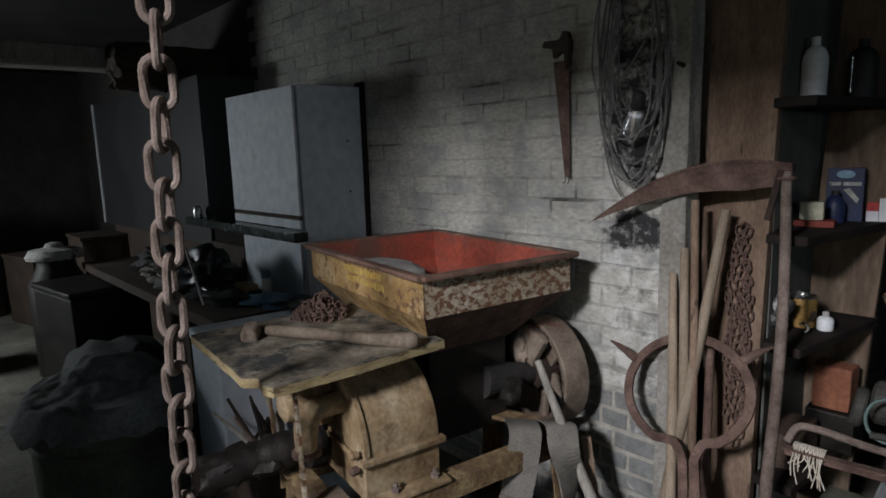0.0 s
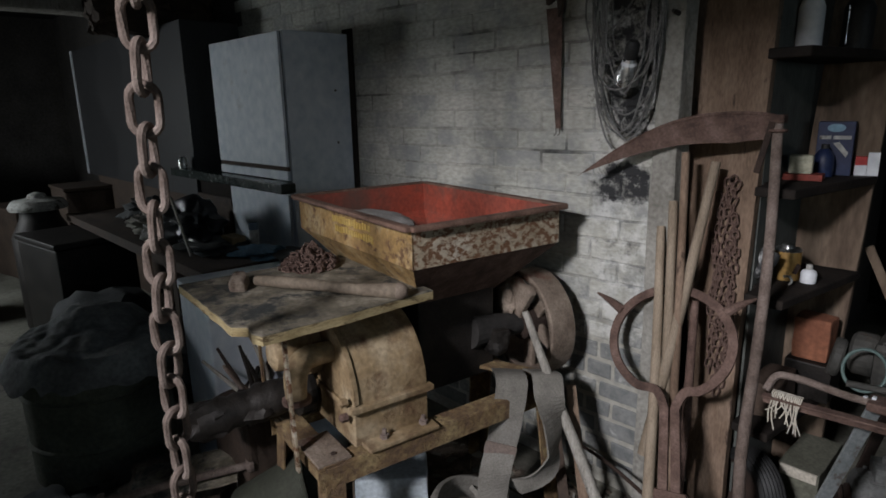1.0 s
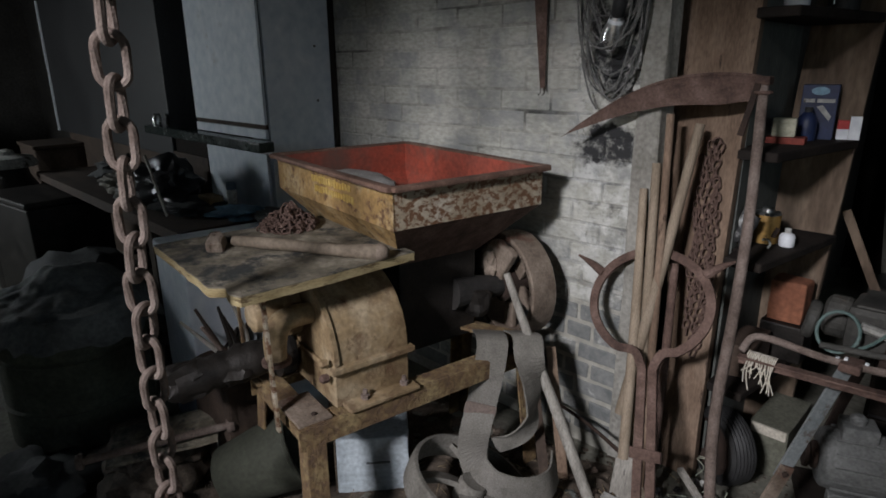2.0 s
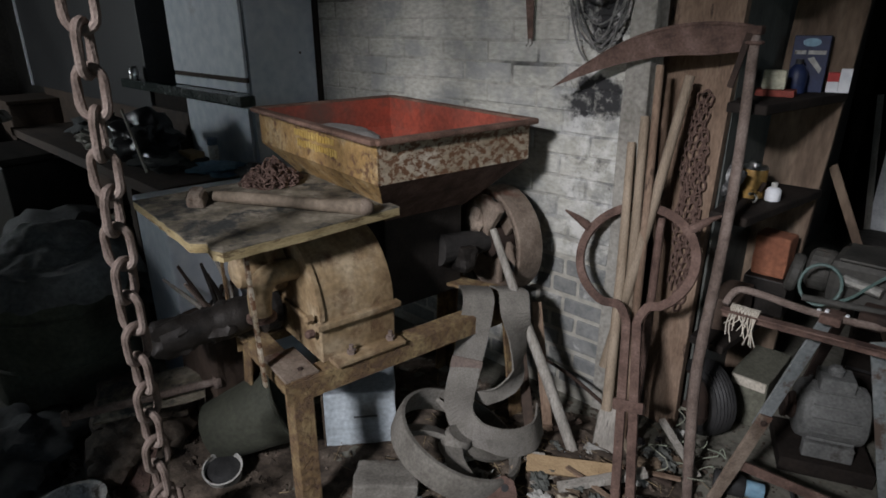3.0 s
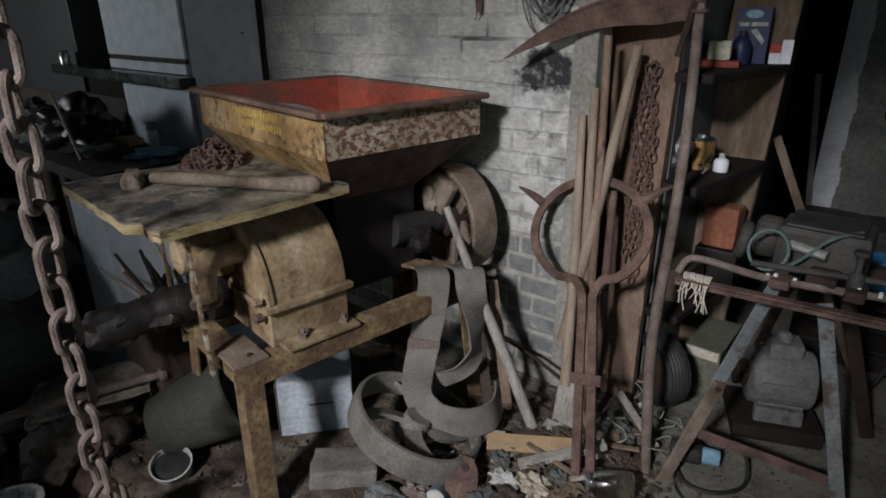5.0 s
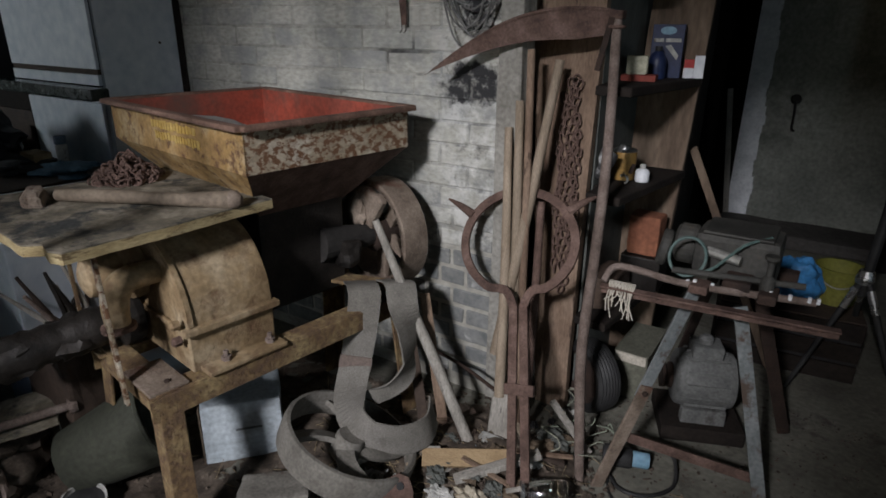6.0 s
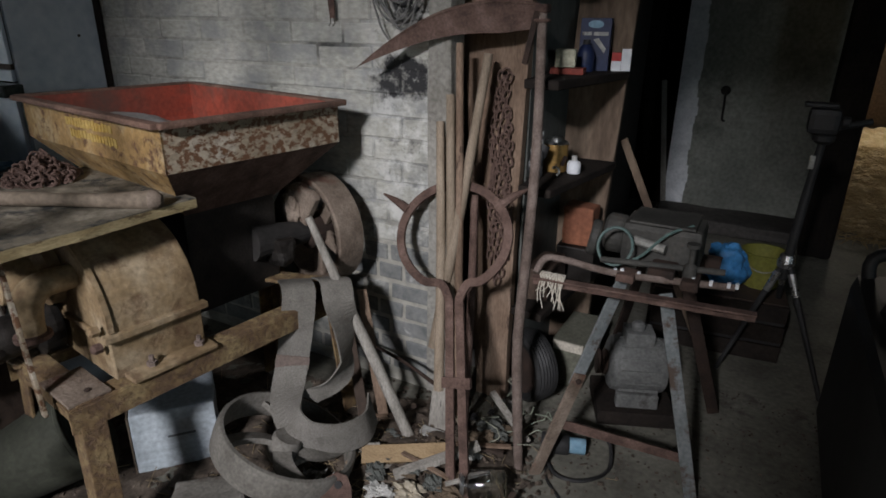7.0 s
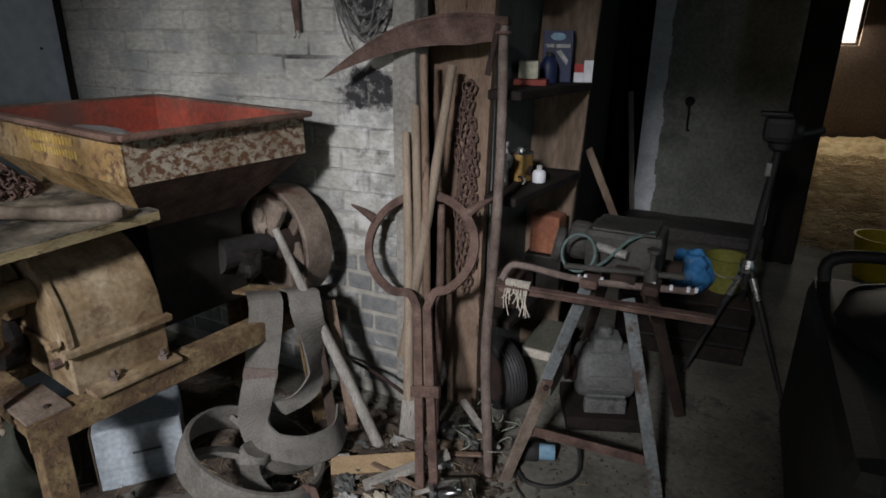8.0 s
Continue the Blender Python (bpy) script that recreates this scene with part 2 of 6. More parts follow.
DARK_CLOTH = surface("dark_tarpaulin", [(0.03, 0.031, 0.031), (0.075, 0.077, 0.076)], 0.8, 0.0, 6, 60, 0.3)
GREASY = surface("greasy_dark_casting", [(0.03, 0.03, 0.027), (0.08, 0.077, 0.068)], 0.7, 0.2, 9, 90, 0.4, (0.11, 0.07, 0.045), 9, 0.60, soft=0.1)
RUBBER = surface("black_rubber", [(0.012, 0.012, 0.012), (0.03, 0.03, 0.03)], 0.6, 0.0, 10, 100, 0.2)
BLUE_BAG = surface("blue_plastic_bag", [(0.03, 0.14, 0.34), (0.06, 0.24, 0.50)], 0.45, 0.0, 12, 60, 0.2)
OLIVE_BAG = surface("olive_sack", [(0.14, 0.14, 0.02), (0.22, 0.21, 0.05)], 0.7, 0.0, 8, 60, 0.2)
STRAW = surface("straw", [(0.30, 0.22, 0.11), (0.48, 0.37, 0.20), (0.58, 0.48, 0.30)], 0.9, 0.0, 9, 60, 0.7)
DEBRIS = surface("floor_debris", [(0.035, 0.027, 0.02), (0.075, 0.058, 0.044), (0.135, 0.108, 0.082)], 0.95, 0.0, 20, 120, 0.5, random_tint=0.4, per_object=False)
OLD_STRAW = surface("dull_old_straw", [(0.16, 0.12, 0.07), (0.28, 0.22, 0.13)], 0.9, 0.0, 9, 60, 0.5)
TERRACOTTA = surface("terracotta", [(0.17, 0.065, 0.036), (0.26, 0.105, 0.058)], 0.9, 0.0, 8, 60, 0.3)
OCHRE_TIN = surface("old_ochre_tin", [(0.28, 0.16, 0.045), (0.42, 0.26, 0.085)], 0.5, 0.3, 9, 90, 0.15, (0.08, 0.05, 0.02), 16, 0.6)
BLUE_PAPER = surface("faded_blue_print", [(0.008, 0.014, 0.045), (0.02, 0.032, 0.085)], 0.5, 0.0, 12, 60, 0.05)
RED_PAPER = surface("red_card", [(0.35, 0.03, 0.03), (0.46, 0.06, 0.05)], 0.6, 0.0, 9, 60, 0.05)
LIGHT_BLUE = surface("light_blue_print", [(0.14, 0.27, 0.37), (0.24, 0.38, 0.47)], 0.55, 0.0, 12, 60, 0.05, (0.30, 0.34, 0.35), 18, 0.56, soft=0.1)
CANVAS = surface("pale_cord", [(0.42, 0.38, 0.31), (0.55, 0.51, 0.43)], 0.9, 0.0, 20, 120, 0.3)
OLIVE_DRUM = surface("dull_olive_plastic", [(0.028, 0.03, 0.021), (0.05, 0.053, 0.038)], 0.85, 0.0, 5, 60, 0.15, (0.09, 0.088, 0.075), 6, 0.60, soft=0.15)
NEW_WOOD = surface("fresh_sawn_wood", [(0.25, 0.17, 0.09), (0.38, 0.275, 0.155)], 0.8, 0.0, 7, 80, 0.25, stretch=(1, 5, 5))

glass = bpy.data.materials.new("jar_glass")
glass.use_nodes = True
glass.node_tree.nodes["Principled BSDF"].inputs["Transmission Weight"].default_value = 1.0
glass.node_tree.nodes["Principled BSDF"].inputs["Roughness"].default_value = 0.08
glass.node_tree.nodes["Principled BSDF"].inputs["Base Color"].default_value = (0.75, 0.8, 0.78, 1)
day = bpy.data.materials.new("daylight_pane")
day.use_nodes = True
day.node_tree.nodes["Principled BSDF"].inputs["Emission Color"].default_value = (1.0, 0.96, 0.86, 1)
day.node_tree.nodes["Principled BSDF"].inputs["Emission Strength"].default_value = 1.3


# ---- shape helpers ----
def thing(name, label, category, group="", at=(0, 0, 0), turn=(0, 0, 0)):
    ob = new(name)
    ob.empty_display_size = 0.05
    ob.matrix_world = pose(*at, *turn)
    return tagged(ob, label, category, group)


def solid(name, bm, mat, smooth=False):
    me = bpy.data.meshes.new(name)
    bmesh.ops.recalc_face_normals(bm, faces=bm.faces[:])
    if smooth:
        for f in bm.faces:
            f.smooth = True
        for e in bm.edges:
            if len(e.link_faces) == 2 and e.calc_face_angle(0) > 0.7:
                e.smooth = False
    bm.to_mesh(me)
    bm.free()
    for one in mat if isinstance(mat, (list, tuple)) else [mat]:
        me.materials.append(one)
    return me


def part(name, bm, mat, parent, label="", smooth=False):
    ob = new(name, solid(name, bm, mat, smooth))
    ob.parent = parent
    return tagged(ob, label)


def alone(name, bm, mat, label, category, group="", kind="", smooth=False):
    return tagged(new(name, solid(name, bm, mat, smooth)), label, category, group, kind)


def box(x0, x1, y0, y1, z0, z1, bevel=0.004, m=None, bm=None, rough=0.0, cuts=0):
    """A box with softened edges; cuts and rough make its faces uneven."""
    b = bmesh.new()
    bmesh.ops.create_cube(b, size=1)
    for v in b.verts:
        v.co = Vector(((x0 + x1) / 2 + v.co.x * (x1 - x0), (y0 + y1) / 2 + v.co.y * (y1 - y0), (z0 + z1) / 2 + v.co.z * (z1 - z0)))
    if cuts:
        bmesh.ops.subdivide_edges(b, edges=b.edges[:], cuts=cuts, use_grid_fill=True)
    if bevel:
        sharp = [e for e in b.edges if len(e.link_faces) == 2 and e.calc_face_angle(0) > 1]
        bmesh.ops.bevel(b, geom=sharp, offset=bevel, segments=2, affect="EDGES", profile=0.6)
    if rough:
        for v in b.verts:
            v.co += Vector([noise.noise(v.co * 23 + Vector((k * 7, 0, 0))) for k in range(3)]) * rough
    if m:
        b.transform(m)
    return join(bm, b)


def join(bm, b):
    if bm is None:
        return b
    me = bpy.data.meshes.new("tmp")
    b.to_mesh(me)
    b.free()
    bm.from_mesh(me)
    bpy.data.meshes.remove(me)
    return bm


def smooth_line(pts, steps):
    """A Catmull-Rom line through the points."""
    p = [Vector(q) for q in pts]
    p = [2 * p[0] - p[1], *p, 2 * p[-1] - p[-2]]
    out = []
    for i in range(1, len(p) - 2):
        a, b, c, d = p[i - 1 : i + 3]
        for k in range(steps):
            t = k / steps
            out.append(0.5 * (2 * b + (c - a) * t + (2 * a - 5 * b + 4 * c - d) * t * t + (3 * b - a - 3 * c + d) * t ** 3))
    return out + [p[-2]]


def tube(pts, r, sides=10, bm=None, steps=0, wobble=0.0, closed=False):
    """A round bar along the points; r is one radius or one for each point."""
    line = smooth_line(pts, steps) if steps else [Vector(q) for q in pts]
    rs = r if isinstance(r, (list, tuple)) else [r] * 2
    b = bmesh.new()
    rings, up = [], None
    count = len(line)
    for i, q in enumerate(line):
        if closed:
            d = (line[(i + 1) % count] - line[i - 1]).normalized()
        else:
            d = (line[min(i + 1, count - 1)] - line[max(i - 1, 0)]).normalized()
        if up is None:
            up = d.orthogonal().normalized()
        up = (up - d * up.dot(d)).normalized()
        side = d.cross(up)
        f = i / max(1, count - 1) * (len(rs) - 1)
        k = min(int(f), len(rs) - 2)
        rad = rs[k] + (rs[k + 1] - rs[k]) * (f - k)
        if wobble:
            rad *= 1 + wobble * noise.noise(q * 30)
        rings.append([b.verts.new(q + (up * math.cos(a) + side * math.sin(a)) * rad) for a in [2 * math.pi * s / sides for s in range(sides)]])
    for i in range(count if closed else count - 1):
        x, y = rings[i], rings[(i + 1) % count]
        for s in range(sides):
            b.faces.new((x[s], x[(s + 1) % sides], y[(s + 1) % sides], y[s]))
    if not closed:
        b.faces.new(rings[0][::-1])
        b.faces.new(rings[-1])
    return join(bm, b)


def bar(p, q, w, t, bm=None, bevel=0.003, up=(0, 0, 1), rough=0.0, cuts=0):
    """A flat bar of width w and thickness t from p to q; its thin side faces up."""
    p, q = Vector(p), Vector(q)
    d = (q - p).normalized()
    side = d.cross(Vector(up)).normalized()
    n = side.cross(d)
    m = Matrix((side, d, n)).transposed().to_4x4()
    m.translation = (p + q) / 2
    return box(-w / 2, w / 2, -(q - p).length / 2, (q - p).length / 2, -t / 2, t / 2, bevel, m, bm, rough, cuts)


def lathe(profile, sides=24, m=None, bm=None, cap=True):
    """Turns a list of (radius, height) round z."""
    b = bmesh.new()
    rings = [[b.verts.new((r * math.cos(2 * math.pi * s / sides), r * math.sin(2 * math.pi * s / sides), z)) for s in range(sides)] for r, z in profile]
    for x, y in zip(rings, rings[1:]):
        for s in range(sides):
            b.faces.new((x[s], x[(s + 1) % sides], y[(s + 1) % sides], y[s]))
    if cap:
        b.faces.new(rings[0][::-1])
        b.faces.new(rings[-1])
    if m:
        b.transform(m)
    return join(bm, b)


def ribbon(pts, w, t, across, bm=None, steps=8):
    """A flat belt along the points, its width lying along `across`."""
    line = smooth_line(pts, steps)
    b = bmesh.new()
    rows = []
    for i, q in enumerate(line):
        d = (line[min(i + 1, len(line) - 1)] - line[max(i - 1, 0)]).normalized()
        a = Vector(across)
        a = (a - d * a.dot(d)).normalized()
        n = d.cross(a)
        ww = w * (1 + 0.05 * noise.noise(q * 40))
        rows.append([b.verts.new(q + a * sx * ww / 2 + n * sz * t / 2) for sx, sz in ((-1, -1), (1, -1), (1, 1), (-1, 1))])
    for x, y in zip(rows, rows[1:]):
        for s in range(4):
            b.faces.new((x[s], x[(s + 1) % 4], y[(s + 1) % 4], y[s]))
    b.faces.new(rows[0][::-1])
    b.faces.new(rows[-1])
    return join(bm, b)


def prism(outline, depth, m=None, bm=None, bevel=0.0):
    """A flat outline (x, z), given thickness along y."""
    b = bmesh.new()
    lo = [b.verts.new((x, 0, z)) for x, z in outline]
    hi = [b.verts.new((x, depth, z)) for x, z in outline]
    b.faces.new(lo)
    b.faces.new(hi[::-1])
    for i in range(len(lo)):
        j = (i + 1) % len(lo)
        b.faces.new((lo[i], hi[i], hi[j], lo[j]))
    if bevel:
        bmesh.ops.recalc_face_normals(b, faces=b.faces[:])
        bmesh.ops.bevel(b, geom=[e for e in b.edges if e.calc_face_angle(0) > 0.6], offset=bevel, segments=1, affect="EDGES")
    if m:
        b.transform(m)
    return join(bm, b)


def crumpled(r, seed, squash=(1, 1, 1), rough=0.35, at=(0, 0, 0), sub=3, bm=None, floor=None):
    b = bmesh.new()
    bmesh.ops.create_icosphere(b, subdivisions=sub, radius=1)
    for v in b.verts:
        d = 1 + rough * noise.noise(v.co * 1.7 + Vector((seed * 3.1, 0, 0))) + rough * 0.5 * noise.noise(v.co * 4.5 + Vector((0, seed * 2.3, 0)))
        v.co = Vector((v.co.x * squash[0], v.co.y * squash[1], v.co.z * squash[2])) * r * d + Vector(at)
        if floor is not None:
            v.co.z = max(v.co.z, floor)
    return join(bm, b)


# ---- setting ----
def structure(name, bm, mat, label, category):
    return alone(name, bm, mat, label, category, "", "structure")


floor = structure("floor", box(-7.2, 4.2, -6.0, 9.0, -0.2, 0.0, 0), FLOOR, "dirty grey concrete floor with dust and stains", "floor")
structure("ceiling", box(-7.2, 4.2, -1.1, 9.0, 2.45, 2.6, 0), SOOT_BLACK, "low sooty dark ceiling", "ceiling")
structure("wall_west", box(-7.2, -7.0, -1.1, 9.0, 0, 2.45, 0), DARK_PLASTER, "dark plastered wall", "wall")
east = box(4.0, 4.2, -1.1, 0.25, 0, 2.45, 0)
box(4.0, 4.2, 0.85, 9.0, 0, 2.45, 0, None, east)
box(4.0, 4.2, 0.25, 0.85, 0, 1.3, 0, None, east)
box(4.0, 4.2, 0.25, 0.85, 1.95, 2.45, 0, None, east)
structure("wall_east", east, DARK_PLASTER, "dark plastered wall with a small opening", "wall")
# unseen wall behind the camera; jambs and lintel placed to trim the lamp's light
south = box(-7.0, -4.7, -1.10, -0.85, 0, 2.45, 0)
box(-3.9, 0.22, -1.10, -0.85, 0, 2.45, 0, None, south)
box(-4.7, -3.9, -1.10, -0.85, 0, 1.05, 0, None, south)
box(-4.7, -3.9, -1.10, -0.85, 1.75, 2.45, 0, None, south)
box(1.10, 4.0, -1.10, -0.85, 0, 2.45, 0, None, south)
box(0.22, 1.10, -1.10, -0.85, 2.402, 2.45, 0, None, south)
structure("wall_south", south, DARK_PLASTER, "unseen dark wall with a doorway opening that shapes the light", "wall")
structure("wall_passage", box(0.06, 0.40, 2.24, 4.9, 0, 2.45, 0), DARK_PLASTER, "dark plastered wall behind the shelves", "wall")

far = box(0.76, 1.66, 4.9, 5.15, 0, 2.45, 0)
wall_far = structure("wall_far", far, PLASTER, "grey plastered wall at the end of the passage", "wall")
edge = bmesh.new()
for k in range(40):
    z0, z1 = k * 0.06, (k + 1) * 0.06
    w = 0.112 + 0.03 * noise.noise(Vector((k * 0.37, 2, 0))) + 0.02 * (1 - k / 40)
    box(0.650, 0.655 + w, 4.875 + 0.004 * noise.noise(Vector((k * 0.9, 0, 0))), 5.15, z0, z1 + 0.002, 0.0, None, edge)
structure("trim_doorway", edge, WHITEWASH, "ragged white plaster reveal of the dark doorway", "trim")
structure("wall_back_left", box(-7.0, 0.06, 4.9, 5.1, 0, 2.45, 0), DARK_PLASTER, "dark wall", "wall")
# black board added behind the opening to stand in for its deep shade
structure("doorway_shade_board", box(0.06, 0.648, 5.12, 5.16, 0, 2.45, 0), BLACK_WOOD, "black board standing in for the shade in the passage doorway", "door")
back_wall = box(-7.0, 1.90, 8.3, 8.5, 0, 2.45, 0)
box(1.90, 2.29, 8.3, 8.5, 0, 1.245, 0, None, back_wall)
box(1.90, 2.29, 8.3, 8.5, 2.0, 2.45, 0, None, back_wall)
box(2.29, 4.0, 8.3, 8.5, 0, 2.45, 0, None, back_wall)
structure("wall_north", back_wall, surface("brown_earth_plaster", [(0.10, 0.07, 0.05), (0.16, 0.115, 0.085)], 0.95, 0, 2.5, 40), "far earthy barn wall with a small window", "wall")
win = thing("window_1", "small bright barn window with a thin frame", "window", at=(2.095, 8.4, 1.6))
win["kind"] = "structure"
part("pane", box(-0.18, 0.18, 0.05, 0.06, -0.345, 0.39, 0), day, win)
fr = box(-0.193, -0.165, -0.02, 0.04, -0.353, 0.398)
box(0.165, 0.193, -0.02, 0.04, -0.353, 0.398, 0.004, None, fr)
box(-0.164, 0.164, -0.02, 0.04, -0.353, -0.325, 0.004, None, fr)
part("window_frame", fr, DARK_WOOD, win)
post = box(1.54, 1.715, 4.35, 4.6, 0, 2.45, 0.02, None, None, 0.01, 3)
structure("door_post", post, BLACK_WOOD, "dark heavy timber post beside the straw store", "post")

# long limewashed brick wall
NORTH_Y, COURSE, BL = 2.0, 0.075, 0.225
wall = structure("wall_brick", box(-2.44, 0.02, NORTH_Y + 0.0032, 2.24, 0, 2.45, 0), MORTAR, "limewashed old brick wall with worn soot-stained patches", "wall")

# the brick wall's line goes on in dark plaster, its falling light put into colour
structure("wall_kitchen", box(-7.0, -2.44, NORTH_Y + 0.0032, 2.24, 0, 2.45, 0), DARK_PLASTER, "wall behind the kitchen units, coloured dark to fade into shade", "wall")
structure("wall_pier", box(0.02, 0.292, NORTH_Y + 0.0055, 2.24, 0, 2.45, 0), MORTAR, "soot-stained end of the limewashed brick wall", "wall")

# beams under the ceiling, over the kitchen units
beam = box(-3.22, -3.0, -0.845, 1.992, 2.0, 2.13, 0.015, None, None, 0.012, 6)
alone("ceiling_beam", beam, GREY_WOOD, "dusty rough timber ceiling beam", "beam", smooth=False)
knob = box(-3.0, -2.80, 1.28, 1.992, 1.88, 2.14, 0.03, None, None, 0.035, 9)
alone("timber_bracket", knob, DARK_WOOD, "dark knobbly timber bolster under the beam end", "bracket")

# ---- grinding mill ----
MILL_AT, MILL_TURN = (-0.06, 0.93, 0.0), (0, 0, -9)
mill = thing("grain_mill", "old rusty yellow grain mill with a square hopper", "mill", at=MILL_AT, turn=MILL_TURN)


def angle_iron(p, q, w, t, inward, bm=None):
    """Two flanges: one flat on top, one hanging down on the outer side."""
    p, q = Vector(p), Vector(q)
    d = (q - p).normalized()
    side = d.cross(Vector((0, 0, 1))).normalized() * (1 if inward else -1)
    bm = bar(p + side * (-w / 2), q + side * (-w / 2), w, t, bm, 0.002)
    return bar(p - Vector((0, 0, w / 2)), q - Vector((0, 0, w / 2)), t, w, bm, 0.002)


TOP = 0.462
part("rail", angle_iron((0, -0.02, TOP), (0, 0.86, TOP), 0.062, 0.008, True), FRAME, mill, "rusty yellow angle-iron rail")
part("rail", angle_iron((-0.372, -0.02, TOP), (-0.372, 0.86, TOP), 0.062, 0.008, False), FRAME, mill, "rusty yellow angle-iron rail")
part("cross_rail", angle_iron((-0.372, 0.0, TOP + 0.004), (0.0, 0.0, TOP + 0.004), 0.06, 0.008, True), FRAME, mill, "rusty yellow angle-iron rail")
part("cross_rail", angle_iron((-0.372, 0.84, TOP + 0.004), (0.0, 0.84, TOP + 0.004), 0.06, 0.008, False), FRAME, mill)
for x, y in ((0.0, 0.0), (-0.372, 0.0), (-0.372, 0.84), (0.0, 0.84)):
    sx, sy = (-1 if x == 0 else 1), (1 if y == 0 else -1)
    kx, ky = -sx * 0.045, -sy * 0.02
    leg = bar((x + sx * 0.030, y + sy * 0.004, TOP - 0.01), (x + sx * 0.030 + kx, y + sy * 0.004 + ky, 0), 0.06, 0.008, None, 0.002, (0, 1, 0))
    bar((x + sx * 0.004, y + sy * 0.030, TOP - 0.01), (x + sx * 0.004 + kx, y + sy * 0.030 + ky, 0), 0.008, 0.06, leg, 0.002, (0, 1, 0))
    part("leg", leg, FRAME, mill, "rusty yellow angle-iron leg")

# roller housing: arched sheet over end plates
def arch_outline(cx, cz, r, x_left, z_base, n=14):
    pts = [(cx + r, z_base)] + [(cx + r * math.cos(a), cz + r * math.sin(a)) for a in [math.pi * 0.5 * k / n for k in range(n + 1)]]
    return pts + [(x_left, cz + r * 0.9), (x_left, z_base)]


body = prism(arch_outline(-0.255, 0.60, 0.215, -0.52, 0.466), 0.25, pose(0, 0.115, 0), None, 0.004)
housing = part("roller_housing", body, CREAM_CLEAN, mill, "arched cast-iron roller housing in dusty cream paint")
band = bmesh.new()
arc = [(-0.255 + 0.219 * math.cos(a), 0.60 + 0.219 * math.sin(a)) for a in [math.pi * 0.5 * k / 14 for k in range(15)]]
for (xa, za), (xb, zb) in zip(arc, arc[1:]):
    bar((xa, 0.122, za), (xb, 0.122, zb), 0.014, 0.007, band, 0.0, (xa + 0.255, 0, za - 0.6))
part("rim_band", band, CREAM_CLEAN, housing, "raised yellow edge band")
part("seam_flange", box(-0.05, -0.022, 0.10, 0.378, 0.578, 0.596, 0.003), CREAM_CLEAN, housing)
part("front_flange", box(-0.50, -0.036, 0.104, 0.114, 0.578, 0.594, 0.003), CREAM_CLEAN, housing)
for x, z, m in ((-0.052, 0.566, RUST), (-0.052, 0.612, CREAM_CLEAN)):
    part("flange_bolt", lathe([(0.013, 0), (0.013, 0.018), (0.008, 0.024)], 6, pose(x, 0.10, z, 90, 0, 0)), m, housing)
part("base_flange", box(-0.16, 0.014, 0.135, 0.37, 0.467, 0.479, 0.003), CREAM_CLEAN, housing, "dusty cream base flange")
part("front_plate", box(-0.17, -0.004, -0.015, 0.085, 0.4672, 0.4752, 0.002), TAN_IRON, mill, "brown rusty cross plate")
part("plate_bolt", lathe([(0.008, 0), (0.008, 0.004), (0.004, 0.006)], 8, pose(-0.04, 0.045, 0.475)), RUST_DARK, mill)
part("nut", lathe([(0.014, 0), (0.014, 0.012), (0.007, 0.013), (0.007, 0.028)], 6, pose(-0.022, 0.20, 0.479)), RUST_PALE, mill)
part("nut", lathe([(0.014, 0), (0.014, 0.012), (0.007, 0.013), (0.007, 0.028)], 6, pose(-0.022, 0.335, 0.479)), RUST_PALE, mill)
# bearing nose in front of the housing
nose = lathe([(0.085, 0), (0.085, 0.03), (0.062, 0.05), (0.055, 0.11), (0.05, 0.13), (0.03, 0.14)], 24, pose(-0.30, 0.112, 0.70, 90, 0, 0))
part("bearing_nose", nose, CREAM_CLEAN, mill, "rounded dusty cream bearing cap", True)
part("elbow_pipe", tube([(-0.175, 0.13, 0.720), (-0.175, 0.05, 0.720), (-0.172, 0.012, 0.70), (-0.17, 0.0, 0.655), (-0.17, 0.0, 0.60)], [0.031, 0.033, 0.036, 0.033, 0.030], 20, None, 5), CREAM_CLEAN, mill, "bent cream outlet pipe", True)
part("pipe_flange", lathe([(0.032, 0), (0.042, 0.003), (0.042, 0.014), (0.032, 0.018)], 20, pose(-0.17, 0.0, 0.592)), RUST, mill, "rusty pipe end ring", True)
shaft = tube([(-0.33, 0.11, 0.552), (-0.335, 0.0, 0.545), (-0.345, -0.10, 0.537), (-0.355, -0.24, 0.522)], [0.056, 0.052, 0.05, 0.05], 18, None, 6, 0.35)
crumpled(0.056, 7, (0.95, 1.5, 0.95), 0.45, (-0.352, -0.20, 0.525), 3, shaft)
crumpled(0.060, 12, (1.0, 1.2, 0.9), 0.5, (-0.342, -0.06, 0.54), 3, shaft)
part("screw_shaft", shaft, BLACK_IRON, mill, "rough oily black shaft", True)
part("collar", lathe([(0.075, 0), (0.08, 0.02), (0.08, 0.05), (0.055, 0.06)], 20, pose(-0.33, 0.10, 0.55, 90, 0, 0)), BLACK_IRON, mill)
# supports of the board
part("support_rod", bar((-0.105, -0.036, 0.418), (-0.095, -0.05, 0.853), 0.022, 0.009, None, 0.002, (0, 1, 0)), CREAM, mill, "rusty flat support bar")
part("support_rod", bar((-0.47, 0.0, 0.46), (-0.475, -0.004, 0.855), 0.012, 0.010, None, 0.002, (0, 1, 0)), FRAME, mill)
# throat and inner body under the hopper
part("throat", box(-0.56, -0.20, 0.44, 0.76, 0.47, 0.84, 0.01), BLACK_IRON, mill, "dark cast body under the hopper")
